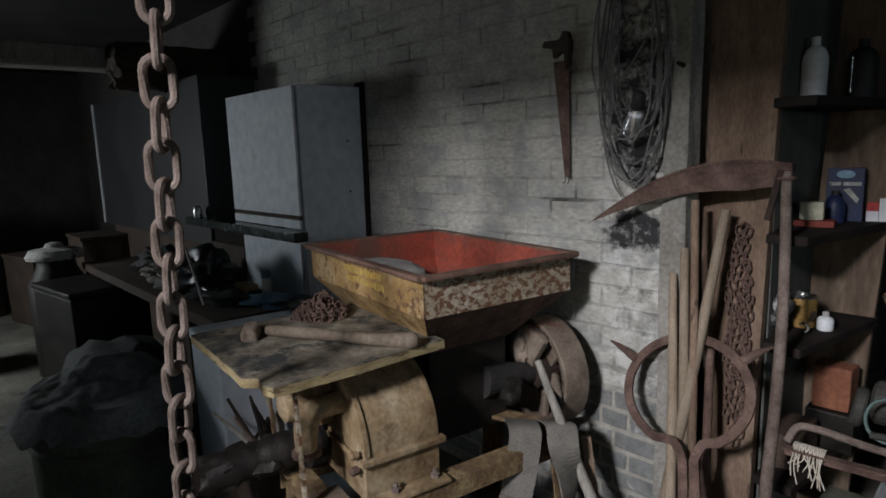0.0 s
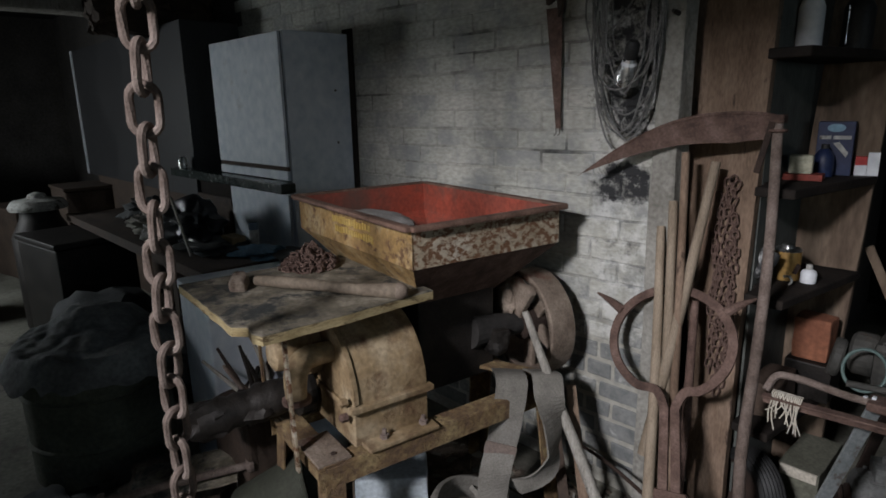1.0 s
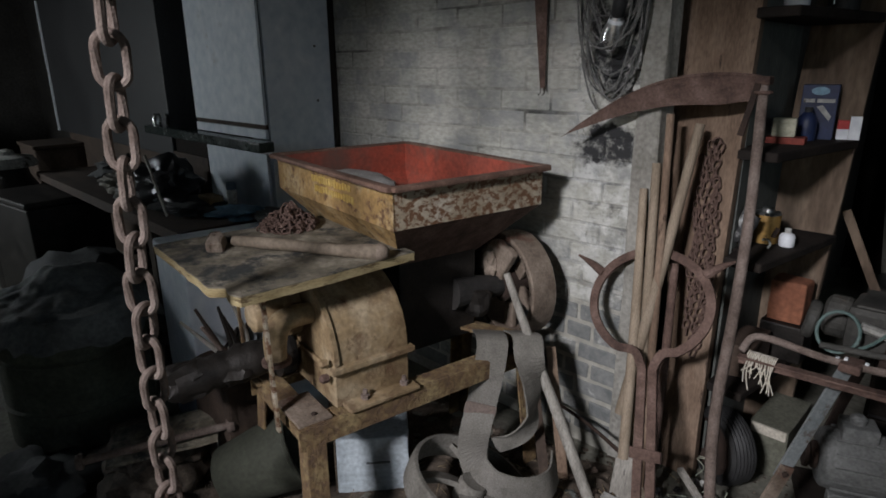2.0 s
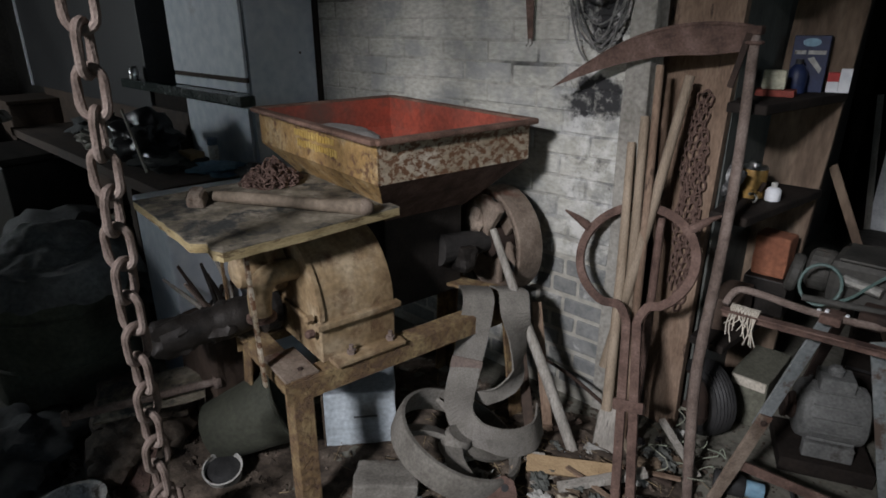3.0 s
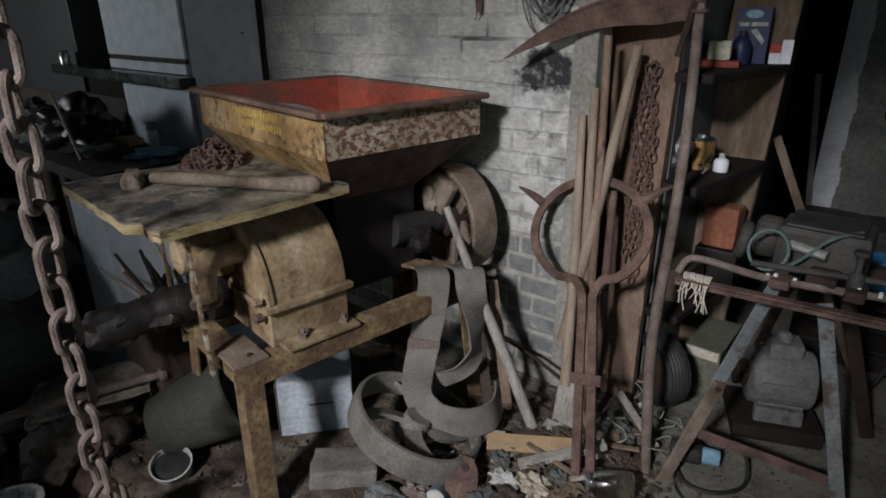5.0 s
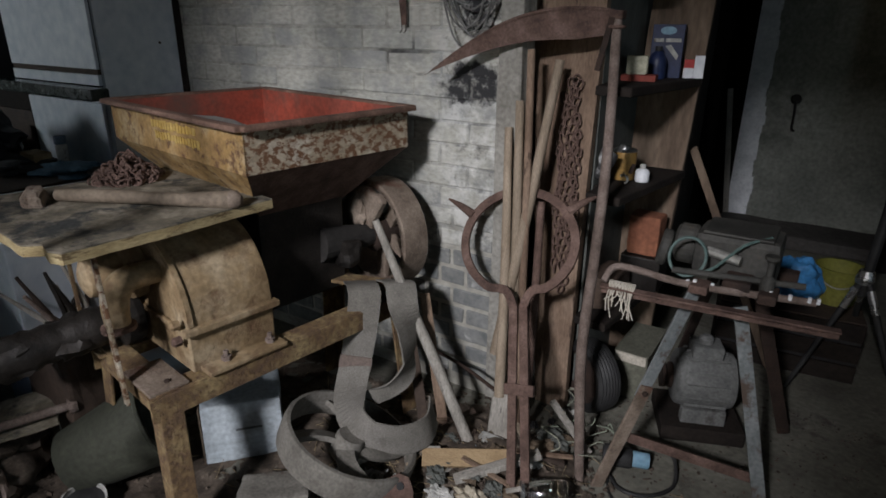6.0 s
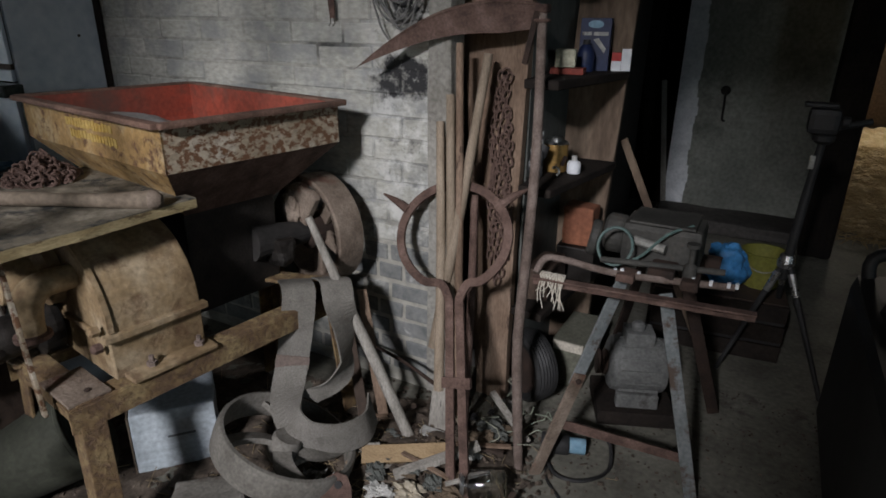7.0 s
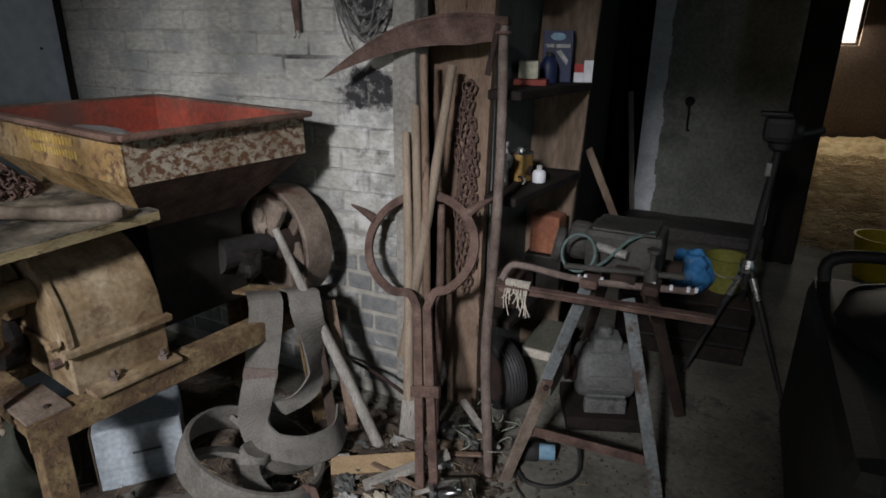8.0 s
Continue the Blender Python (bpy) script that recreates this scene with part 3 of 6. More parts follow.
part("drive_shaft", tube([(-0.215, 0.66, 0.640), (-0.19, 0.93, 0.625)], [0.062, 0.058, 0.03], 18), SOOT_BLACK, mill)

# hopper
HX0, HX1, HY0, HY1, HZ = -0.855, -0.025, 0.318, 0.90, 1.084
BZ, TX0, TX1, TY0, TY1, TZ = 0.962, -0.56, -0.22, 0.46, 0.76, 0.77


def sheet(a, b, c, d, t, bm=None):
    """A plate between four corners, thickened along its normal."""
    a, b, c, d = (Vector(q) for q in (a, b, c, d))
    n = (b - a).cross(d - a).normalized() * t
    q = bmesh.new()
    v = [q.verts.new(p) for p in (a, b, c, d, a + n, b + n, c + n, d + n)]
    for f in ((3, 2, 1, 0), (4, 5, 6, 7), (0, 1, 5, 4), (1, 2, 6, 5), (2, 3, 7, 6), (3, 0, 4, 7)):
        q.faces.new([v[i] for i in f])
    return join(bm, q)


front = sheet((HX0, HY0, BZ), (HX1, HY0, BZ), (HX1, HY0, HZ), (HX0, HY0, HZ), -0.004)
hopper = part("hopper", front, YELLOW, mill, "sheet-metal hopper in flaking yellow paint")
part("side_panel", sheet((HX1, HY0, BZ), (HX1, HY1, BZ), (HX1, HY1, HZ), (HX1, HY0, HZ), -0.004), CREAM, hopper, "cream paint flaking to rust")
part("side_panel", sheet((HX0, HY1, BZ), (HX0, HY0, BZ), (HX0, HY0, HZ), (HX0, HY1, HZ), -0.004), YELLOW, hopper)
part("back_panel", sheet((HX1, HY1, BZ), (HX0, HY1, BZ), (HX0, HY1, HZ), (HX1, HY1, HZ), -0.004), RUST, hopper)
slope_front = sheet((HX0, HY0, BZ), (TX0, TY0, TZ), (TX1, TY0, TZ), (HX1, HY0, BZ), -0.004)
part("sloping_panel", slope_front, YELLOW, hopper, "ochre sloping panel")
part("sloping_panel", sheet((HX1, HY0, BZ), (TX1, TY0, TZ), (TX1, TY1, TZ), (HX1, HY1, BZ), -0.004), RUST, hopper, "dark rusty sloping panel")
part("sloping_panel", sheet((HX1, HY1, BZ), (TX1, TY1, TZ), (TX0, TY1, TZ), (HX0, HY1, BZ), -0.004), RUST_DARK, hopper)
part("sloping_panel", sheet((HX0, HY1, BZ), (TX0, TY1, TZ), (TX0, TY0, TZ), (HX0, HY0, BZ), -0.004), YELLOW, hopper)
# red inside, a lining that follows the box and the slopes
e = 0.006
lining = bmesh.new()
corner = [(HX0 + e, HY0 + e), (HX1 - e, HY0 + e), (HX1 - e, HY1 - e), (HX0 + e, HY1 - e)]
low = [(TX0 + e, TY0 + e), (TX1 - e, TY0 + e), (TX1 - e, TY1 - e), (TX0 + e, TY1 - e)]
rings = [[lining.verts.new((x, y, z)) for x, y in c] for c, z in ((corner, HZ), (corner, BZ + e), (low, TZ + 0.01))]
for a, b in zip(rings, rings[1:]):
    for s in range(4):
        lining.faces.new((a[s], b[s], b[(s + 1) % 4], a[(s + 1) % 4]))
lining.faces.new(rings[-1])
part("lining", lining, RED, hopper, "red-painted inside")
rim = bmesh.new()
loop = [(HX0 - 0.012, HY0 - 0.012, HZ), (HX1 + 0.012, HY0 - 0.012, HZ), (HX1 + 0.012, HY1 + 0.012, HZ), (HX0 - 0.012, HY1 + 0.012, HZ)]
for a, b in zip(loop, loop[1:] + loop[:1]):
    bar(a, b, 0.034, 0.016, rim, 0.006)
part("rim", rim, RIM_RUST, hopper, "rolled rusty rim with red paint traces")
part("grain_dust", crumpled(0.15, 3, (1.3, 0.95, 0.20), 0.3, (-0.60, 0.50, 1.0), 4), surface("grey_meal", [(0.19, 0.18, 0.165), (0.30, 0.29, 0.275)], 0.95), hopper, "grey dusty meal left in the hopper", True)
# stencilled lettering that can no longer be read
for row, (z, x0, n) in enumerate(((1.045, -0.55, 15), (1.012, -0.53, 16))):
    letters = bmesh.new()
    rng = random.Random(row)
    x = x0
    for k in range(n):
        w = rng.uniform(0.008, 0.016)
        box(x, x + w, HY0 - 0.003, HY0 - 0.0006, z - rng.uniform(0.008, 0.014), z + rng.uniform(0.008, 0.014), 0, None, letters)
        x += w + 0.006
    part("faded_lettering", letters, LETTER, hopper, "faded yellow stencil marks")

# pulley wheel
wheel = part("pulley_wheel", lathe([(0.180, -0.05), (0.188, -0.046), (0.190, 0.0), (0.188, 0.046), (0.180, 0.05), (0.168, 0.05), (0.168, -0.05)], 48, pose(-0.118, 0.865, 0.655, 90, 0, 0), None, False), TAN_IRON, mill, "dusty flat-rim cast-iron pulley", True)
ringclose = lathe([(0.168, -0.05), (0.180, -0.05)], 48, pose(-0.118, 0.865, 0.655, 90, 0, 0), None, False)
lathe([(0.168, 0.05), (0.180, 0.05)], 48, pose(-0.118, 0.865, 0.655, 90, 0, 0), ringclose, False)
part("rim_edge", ringclose, TAN_IRON, wheel)
part("hub", lathe([(0.055, -0.06), (0.06, -0.05), (0.06, 0.05), (0.05, 0.06)], 20, pose(-0.118, 0.865, 0.655, 90, 0, 0)), RUST_DARK, wheel)
for k in range(5):
    a = k * 2 * math.pi / 5 + 0.9
    p, q = (-0.118 + 0.05 * math.cos(a), 0.865, 0.655 + 0.05 * math.sin(a)), (-0.118 + 0.175 * math.cos(a), 0.865, 0.655 + 0.175 * math.sin(a))
    part("spoke", bar(p, q, 0.052, 0.02, None, 0.006, (0, 1, 0)), TAN_IRON, wheel)
guard = prism([(-0.118 + (0.166 + 0.006 * math.sin(k * 2.3)) * math.cos(a), 0.655 + (0.166 + 0.006 * math.sin(k * 2.3)) * math.sin(a)) for k, a in [(k, math.pi * (0.30 + 0.85 * k / 14)) for k in range(15)]] + [(-0.17, 0.60), (-0.10, 0.62), (-0.085, 0.70)], 0.03, pose(0, 0.79, 0), None, 0.006)
crumpled(0.05, 5, (1.0, 0.6, 1.2), 0.35, (-0.155, 0.785, 0.735), 3, guard)
crumpled(0.045, 8, (1.1, 0.8, 0.9), 0.5, (-0.165, 0.77, 0.625), 3, guard)
part("guard_disc", guard, TAN_IRON, wheel, "broken rusty cover plate with cast lumps")
part("bearing_block", box(-0.205, -0.125, 0.71, 0.775, 0.555, 0.65, 0.02, None, None, 0.01, 3), BLACK_IRON, mill, "greasy black bearing block")
wc = Matrix.Translation((-0.118, 0.865, 0.655))
wheel.matrix_basis = Matrix.Translation((-0.076, 0.070, -0.030)) @ wc @ pose(0, 0, 0, 0, 0, -7) @ Matrix.Scale(1.05, 4) @ wc.inverted()
part("bracket_plate", bar((-0.30, 0.69, 0.50), (0.040, 0.838, 0.50), 0.075, 0.012, None, 0.003), FRAME, mill, "yellow painted bracket plate")

# board on top of the mill, and what lies on it
boardt = thing("worktop_board", "dusty wooden board with splintered pale edges lying on the mill", "board", at=(-0.06, 0.93, 0), turn=(0, 0, -6))
corners = [(-0.62, -0.165), (-0.13, -0.165), (-0.10, -0.135), (-0.045, -0.145), (-0.012, -0.13), (-0.016, 0.10), (-0.028, 0.25), (-0.036, 0.408), (-0.62, 0.41)]
outline = []
for (xa, ya), (xb, yb) in zip(corners, corners[1:] + corners[:1]):
    n = max(1, int(math.hypot(xb - xa, yb - ya) / 0.022))
    for k in range(n):
        f = k / n
        x, y = xa + (xb - xa) * f, ya + (yb - ya) * f
        c = 0.005 * noise.noise(Vector((x * 21, y * 21, 3)))
        outline.append((x + c, y - c))
b = bmesh.new()
lo = [b.verts.new((x, y, 0.853)) for x, y in outline]
hi = [b.verts.new((x, y, 0.877)) for x, y in outline]
b.faces.new(lo[::-1])
for i in range(len(lo)):
    j = (i + 1) % len(lo)
    b.faces.new((lo[i], lo[j], hi[j], hi[i]))
part("edge", b, PLY_EDGE, boardt, "pale splintered board edge", True)
b = bmesh.new()
b.faces.new([b.verts.new((x, y, 0.8775)) for x, y in outline])
r = bmesh.ops.extrude_face_region(b, geom=b.faces[:])
for v in [v for v in r["geom"] if isinstance(v, bmesh.types.BMVert)]:
    v.co.z += 0.003
part("top", b, DUSTY_BOARD, boardt, "thick grey dust")

hammer = thing("hammer", "old dusty hammer with a wooden handle", "hammer")
part("handle", tube([(-0.50, 1.00, 0.897), (-0.36, 1.065, 0.900), (-0.18, 1.155, 0.899), (-0.075, 1.222, 0.899)], [0.016, 0.019, 0.017, 0.019, 0.026], 12, None, 6, 0.2), surface("grimy_handle_wood", [(0.10, 0.078, 0.055), (0.17, 0.135, 0.10)], 0.85, 0, 8, 80, 0.4), hammer, "", True)
part("end_cap", tube([(-0.076, 1.221, 0.900), (-0.062, 1.231, 0.900), (-0.052, 1.238, 0.900)], [0.0265, 0.024, 0.012], 12), TAN_IRON, hammer, "rounded dusty handle end", True)
part("head", bar((-0.585, 0.985, 0.899), (-0.465, 0.925, 0.899), 0.046, 0.04, None, 0.014, (0, 0, 1), 0.012, 4), TAN_IRON, hammer, "rusty iron head")

# ---- scythe ----
scythe = thing("scythe", "rusty scythe standing upright with a long curved blade", "scythe")
blade = bmesh.new()
heel, tip = Vector((0.622, 2.035, 1.362)), Vector((0.098, 1.865, 1.185))
ups, los = [], []
N = 26
thick = Vector((0.5, -0.85, 0.05)).normalized() * 0.0018
for k in range(N + 1):
    s = k / N
    mid = heel.lerp(tip, s)
    rise = 0.075 * math.sin(math.pi * min(1, s * 1.0)) ** 0.9
    w = 0.088 * (1 - s ** 2.6) * (0.75 + 0.25 * min(1, s * 6)) + 0.002
    top = mid + Vector((0, 0, rise + 0.012 * (1 - s)))
    ups.append(top)
    los.append(top - Vector((0.01, 0, w)))
va = [[blade.verts.new(p + o) for p in row] for row in (ups, los) for o in (thick, -thick)]
for k in range(N):
    for i, j in ((0, 1), (1, 3), (3, 2), (2, 0)):
        blade.faces.new((va[i][k], va[i][k + 1], va[j][k + 1], va[j][k]))
for k in (0, N):
    blade.faces.new((va[0][k], va[1][k], va[3][k], va[2][k]))
bl = part("blade", blade, RUST, scythe, "thin curved rusty blade")
part("blade_rib", tube([p - Vector((0, 0, 0.004)) for p in ups[:-1]], [0.006, 0.006, 0.002], 8), RUST, bl)
part("snath", tube([(0.752, 1.752, 0.0), (0.71, 1.83, 0.13), (0.672, 1.89, 0.385), (0.672, 1.93, 0.72), (0.660, 1.98, 1.01), (0.630, 2.040, 1.362)], [0.014, 0.0165, 0.017, 0.016, 0.015, 0.014], 12, None, 6), RUST_PALE, scythe, "slender rust-brown shaft", True)
part("tang", bar((0.622, 2.025, 1.362), (0.592, 2.02, 1.21), 0.018, 0.009, None, 0.003, (0, 1, 0)), RUST_DARK, scythe)
part("clamp_ring", tube([(0.632 + 0.022 * math.cos(a), 2.036 + 0.022 * math.sin(a), 1.33) for a in [k * math.pi / 6 for k in range(12)]], 0.005, 6, None, 0, 0, True), RUST, scythe)
part("tip_nut", box(0.610, 0.650, 2.02, 2.06, 1.350, 1.374, 0.006), RUST, scythe)

# ---- ring tongs ----
tongs = thing("ring_tongs", "rusty iron tongs with a large ring and two horns", "tongs")
V0, T0 = Vector((0.471, 1.835, 0.530)), Vector((0.402, 1.966, 0.826))
eu = (T0 - V0).normalized()
er = Vector((0.384, 0.055, 0.09))
er = (er - eu * er.dot(eu)).normalized()
en = er.cross(eu).normalized()
cen = V0 + eu * 0.172 - er * 0.008


def flat_loop(pts, w, t):
    b = bmesh.new()
    rows = []
    n = len(pts)
    for i, p in enumerate(pts):
        d = (pts[min(i + 1, n - 1)] - pts[max(i - 1, 0)]).normalized()
        a = d.cross(en).normalized()
        rows.append([b.verts.new(p + a * sx * w / 2 + en * sz * t / 2) for sx, sz in ((-1, -1), (1, -1), (1, 1), (-1, 1))])
    for x, y in zip(rows, rows[1:]):
        for s in range(4):
            b.faces.new((x[s], x[(s + 1) % 4], y[(s + 1) % 4], y[s]))
    b.faces.new(rows[0][::-1])
    b.faces.new(rows[-1])
    return b


FOOT = Vector((0.648, 1.535, 0.0))
down = (FOOT - V0).normalized()
for s in (-1, 1):
    half = [cen + er * 0.186 * math.cos(a) + eu * 0.166 * math.sin(a) for a in ([math.radians(90 - k * 150 / 20) for k in range(21)] if s > 0 else [math.radians(90 + k * 150 / 20) for k in range(21)])]
    neck = [V0 + er * s * 0.045 + eu * 0.02, V0 + er * s * 0.019 - eu * 0.025, V0 + er * s * 0.017 + down * 0.06]
    foot = [V0 + er * s * (0.017 + 0.006 * k / 4) + down * (0.06 + (FOOT - V0).length * 0.87 * k / 4) for k in range(1, 5)]
    arm = part("arm", flat_loop(smooth_line([*half[::2], *neck, *foot], 4), 0.027, 0.012), RUST, tongs, "rusty flat iron arm with half the ring")
    a = math.radians(90 - s * 57)
    root = cen + er * 0.19 * math.cos(a) + eu * 0.17 * math.sin(a)
    endp = Vector((0.128, 1.962, 0.765)) if s < 0 else Vector((0.628, 2.02, 0.838))
    part("horn", tube([root, root.lerp(endp, 0.5) + Vector((0, 0, 0.004)), endp], [0.016, 0.012, 0.004], 8, None, 4), RUST, arm)
part("rivet", lathe([(0.012, 0), (0.012, 0.012), (0.006, 0.016)], 10, Matrix.Translation(T0 + en * 0.004) @ pose(0, 0, 0, 90, 0, 0)), RUST_DARK, tongs)
cl = V0 + down * ((Vector((0.541, 1.72, 0.278)) - V0).length)
part("clip", bar(cl - er * 0.045, cl + er * 0.05, 0.034, 0.02, None, 0.003, en), RUST, tongs)

# ---- plank, post and the handles leaning on them ----
alone("rough_post", box(0.283, 0.370, 1.985, 2.07, 0, 2.45, 0.012, None, None, 0.008, 10), POST, "rough grey limewashed post at the wall end", "post")
plank = bmesh.new()
rows = []
for k in range(25):
    z = 2.44 * k / 24
    y = 2.085 + 0.034 * z
    right = 0.562 - 0.003 * math.sin(z * 3) + 0.003 * noise.noise(Vector((z * 7, 1, 0))) + 0.006 * max(0, z - 1.3)
    left = 0.446 - 0.082 * z + 0.003 * noise.noise(Vector((z * 6, 4, 0)))
    rows.append([plank.verts.new(p) for p in ((left, y, z), ((left + right) / 2, y - 0.004, z), (right, y, z), (right, y + 0.035, z), (left, y + 0.035, z))])
for x, y in zip(rows, rows[1:]):
    for s in range(5):
        plank.faces.new((x[s], x[(s + 1) % 5], y[(s + 1) % 5], y[s]))
plank.faces.new(rows[0][::-1])
plank.faces.new(rows[-1])
bmesh.ops.bevel(plank, geom=[e for e in plank.edges if len(e.link_faces) == 2 and e.calc_face_angle(0) > 1], offset=0.003, segments=1, affect="EDGES")
plk = alone("leaning_plank", plank, PLANK, "wide knotty brown plank leaning upright", "plank")


def leaning(name, p, q, r, label, mat=ASH, cat="handle"):
    return alone(name, tube([p, Vector(p).lerp(Vector(q), 0.5) + Vector((0.003, 0.004, 0)), q], r, 12, None, 5), mat, label, cat, "handles against the plank", smooth=True)


leaning("tool_handle", (0.340, 1.972, 1.03), (0.437, 1.80, 0.17), [0.013, 0.016, 0.018], "pale wooden tool handle leaning on the post")
leaning("tool_handle", (0.376, 1.97, 1.115), (0.455, 1.84, 0.02), [0.014, 0.016, 0.016], "pale wooden tool handle leaning on the post")
leaning("tool_handle", (0.402, 1.975, 1.265), (0.475, 1.86, 0.02), [0.012, 0.013, 0.014], "thin brown wooden stick behind other handles", PLANK)
leaning("tool_handle", (0.472, 2.03, 1.235), (0.392, 1.84, 0.30), [0.014, 0.017, 0.018], "long pale wooden handle leaning across the bundle")
leaning("tool_handle", (0.455, 2.0, 0.80), (0.505, 1.86, 0.02), [0.013, 0.014, 0.014], "short reddish-brown wooden handle", RUST)
paddle = prism([(0.405, 0.0), (0.492, 0.0), (0.486, 0.16), (0.466, 0.205), (0.425, 0.205), (0.408, 0.16)], 0.028, Matrix.Translation((0, 1.775, 0)) @ pose(0, 0, 0, -9, 0, 0), None, 0.006)
alone("wooden_paddle", paddle, GREY_WOOD, "flat grey wooden spade blade on the floor", "paddle")

# ---- shelf unit ----
shelf = thing("shelf_unit", "old open wooden shelf unit with dark shelves", "shelf")
part("end_board", box(0.560, 0.765, 2.575, 2.603, 0.0, 1.95, 0.004, Matrix.Translation((0.75, 2.58, 1.0)) @ pose(0, 0, 0, 0, 2.6, 0) @ Matrix.Translation((-0.75, -2.58, -1.0)), None, 0.004, 5), BROWN_WOOD, shelf, "brown end board in its lit colour")
# near-black boards carry the shelf shade in their colour; end board stays brown
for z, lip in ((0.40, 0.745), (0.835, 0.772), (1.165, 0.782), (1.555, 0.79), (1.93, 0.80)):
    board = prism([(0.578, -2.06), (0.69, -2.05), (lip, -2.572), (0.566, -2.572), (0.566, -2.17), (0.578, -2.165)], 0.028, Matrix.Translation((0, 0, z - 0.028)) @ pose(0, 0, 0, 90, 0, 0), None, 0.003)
    part("shelf_board", board, BLACK_WOOD, shelf, "dusty shelf board coloured near black as if shaded")
part("back_board", box(0.556, 0.564, 2.165, 2.574, 0.0, 1.95, 0.0), DUSTY_BACK, shelf, "dusty grey-green back boarding")

# ---- big chain ----
chain = thing("hoist_chain", "heavy rusty iron chain hanging from above", "chain")


def link_mesh(length, width, wire, sides=8):
    r = (width - wire) / 2
    h = (length - wire) / 2 - r
    pts = [(r * math.cos(a), 0, h + r * math.sin(a)) for a in [math.pi * k / 8 for k in range(9)]]
    pts += [(r * math.cos(a), 0, -h + r * math.sin(a)) for a in [math.pi + math.pi * k / 8 for k in range(9)]]
    return tube(pts, wire / 2, sides, None, 0, 0.10, True)


big_link = solid("link", link_mesh(0.1135, 0.069, 0.0178), RUST_PALE, True)
p0, p1 = Vector((0.082, 0.581, 2.43)), Vector((-0.168, 0.581, 0.04))
along = (p1 - p0).normalized()
turn = along.to_track_quat("-Z", "Y").to_matrix().to_4x4()
n_links = int((p1 - p0).length / 0.078)
rng = random.Random(4)
for k in range(n_links):
    f = k / n_links
    sag = Vector((0.012 * math.sin(f * 9), 0.0, 0))
    ob = new("link", big_link)
    ob.parent = chain
    ob.matrix_world = Matrix.Translation(p0 + along * 0.078 * k + sag) @ turn @ pose(0, 0, 0, 0, rng.uniform(-4, 4), 38 + (90 if k % 2 else 0) + rng.uniform(-12, 12) + 25 * math.sin(f * 5))

hook_iron = prism([(-0.055, 0.20), (-0.03, 0.215), (-0.005, 0.10), (0.03, 0.01), (0.06, 0.0), (0.03, 0.11), (0.012, 0.23), (0.0, 0.235), (-0.035, 0.10), (-0.075, 0.05), (-0.08, 0.10)], 0.014, pose(-0.165, 0.605, 0.0, -8, 0, 42), None, 0.003)
alone("iron_shackle", hook_iron, RUST_PALE, "bent rusty iron shackle standing where the chain ends", "shackle")

# ---- grinder stand ----
stand = thing("grinder_stand", "angle-iron trestle stand with an old grinder", "stand")
leg = part("leg", bar((0.875, 1.849, 0.305), (0.962, 1.93, 0.635), 0.040, 0.008, None, 0.002, (1, -1, 0)), GREY_PAINT, stand, "grey painted leg")
part("leg_extension", bar((0.800, 1.764, 0.0), (0.890, 1.851, 0.345), 0.040, 0.010, None, 0.002, (1, -1, 0), 0.002, 3), TAN_IRON, leg, "dusty tan spliced lower leg")
part("splice_bolt", lathe([(0.009, 0), (0.009, 0.006), (0.005, 0.009)], 6, look((0.888, 1.840, 0.325), (1.2, 1.5, 0.325)) @ pose(0, 0, 0, 180, 0, 0)), RUST_DARK, leg)
part("leg", bar((1.25, 1.870, 0.0), (1.083, 1.925, 0.625), 0.036, 0.008, None, 0.002, (0.4, -1, 0)), GREY_PAINT, stand)
part("leg", bar((1.26, 2.38, 0.0), (1.10, 2.16, 0.62), 0.04, 0.008, None, 0.002, (0.4, -1, 0)), RUST_DARK, stand)
part("leg", bar((0.84, 2.46, 0.0), (0.98, 2.18, 0.62), 0.04, 0.008, None, 0.002, (1, -1, 0)), RUST_DARK, stand)
part("foot_bar", bar((0.839, 1.83, 0.166), (1.20, 1.935, 0.100), 0.03, 0.008, None, 0.002, (0, -1, 0.2)), RUST, stand)
part("top_rail", angle_iron((0.74, 1.80, 0.655), (1.31, 1.85, 0.655), 0.027, 0.006, False), RUST, stand, "rusty angle-iron top rail")
part("top_rail", angle_iron((0.90, 2.18, 0.655), (1.20, 2.18, 0.655), 0.035, 0.006, True), RUST_DARK, stand)
part("bent_bar", tube([(0.735, 1.83, 0.65), (0.75, 1.86, 0.685), (0.80, 1.87, 0.69), (0.97, 1.88, 0.675), (1.25, 1.95, 0.67)], [0.010, 0.010], 8, None, 5), RUST_PALE, stand)
# steel glints on the bar, painted as small white clips
for x, z in ((0.948, 0.681), (0.966, 0.684), (1.01, 0.680), (1.147, 0.684), (1.159, 0.680), (1.192, 0.680), (1.235, 0.680), (1.255, 0.680)):
    part("glint_clip", box(x - 0.0045, x + 0.0045, 1.876 + (x - 0.95) * 0.19, 1.890 + (x - 0.95) * 0.19, z - 0.008, z + 0.006, 0.002), WHITE_PLASTIC, stand, "small clip coloured white for a steel glint")
grinder = part("grinder_body", box(0.93, 1.15, 2.0, 2.16, 0.66, 0.79, 0.02), GREASY, stand, "dark grey grinder casing")
part("end_cap", lathe([(0.055, 0), (0.06, 0.01), (0.06, 0.05), (0.05, 0.06)], 20, pose(0.93, 2.08, 0.725, 0, -90, 0)), GREASY, grinder)
part("top_plate", box(0.95, 1.13, 1.99, 2.15, 0.791, 0.80, 0.004), GREASY, grinder)
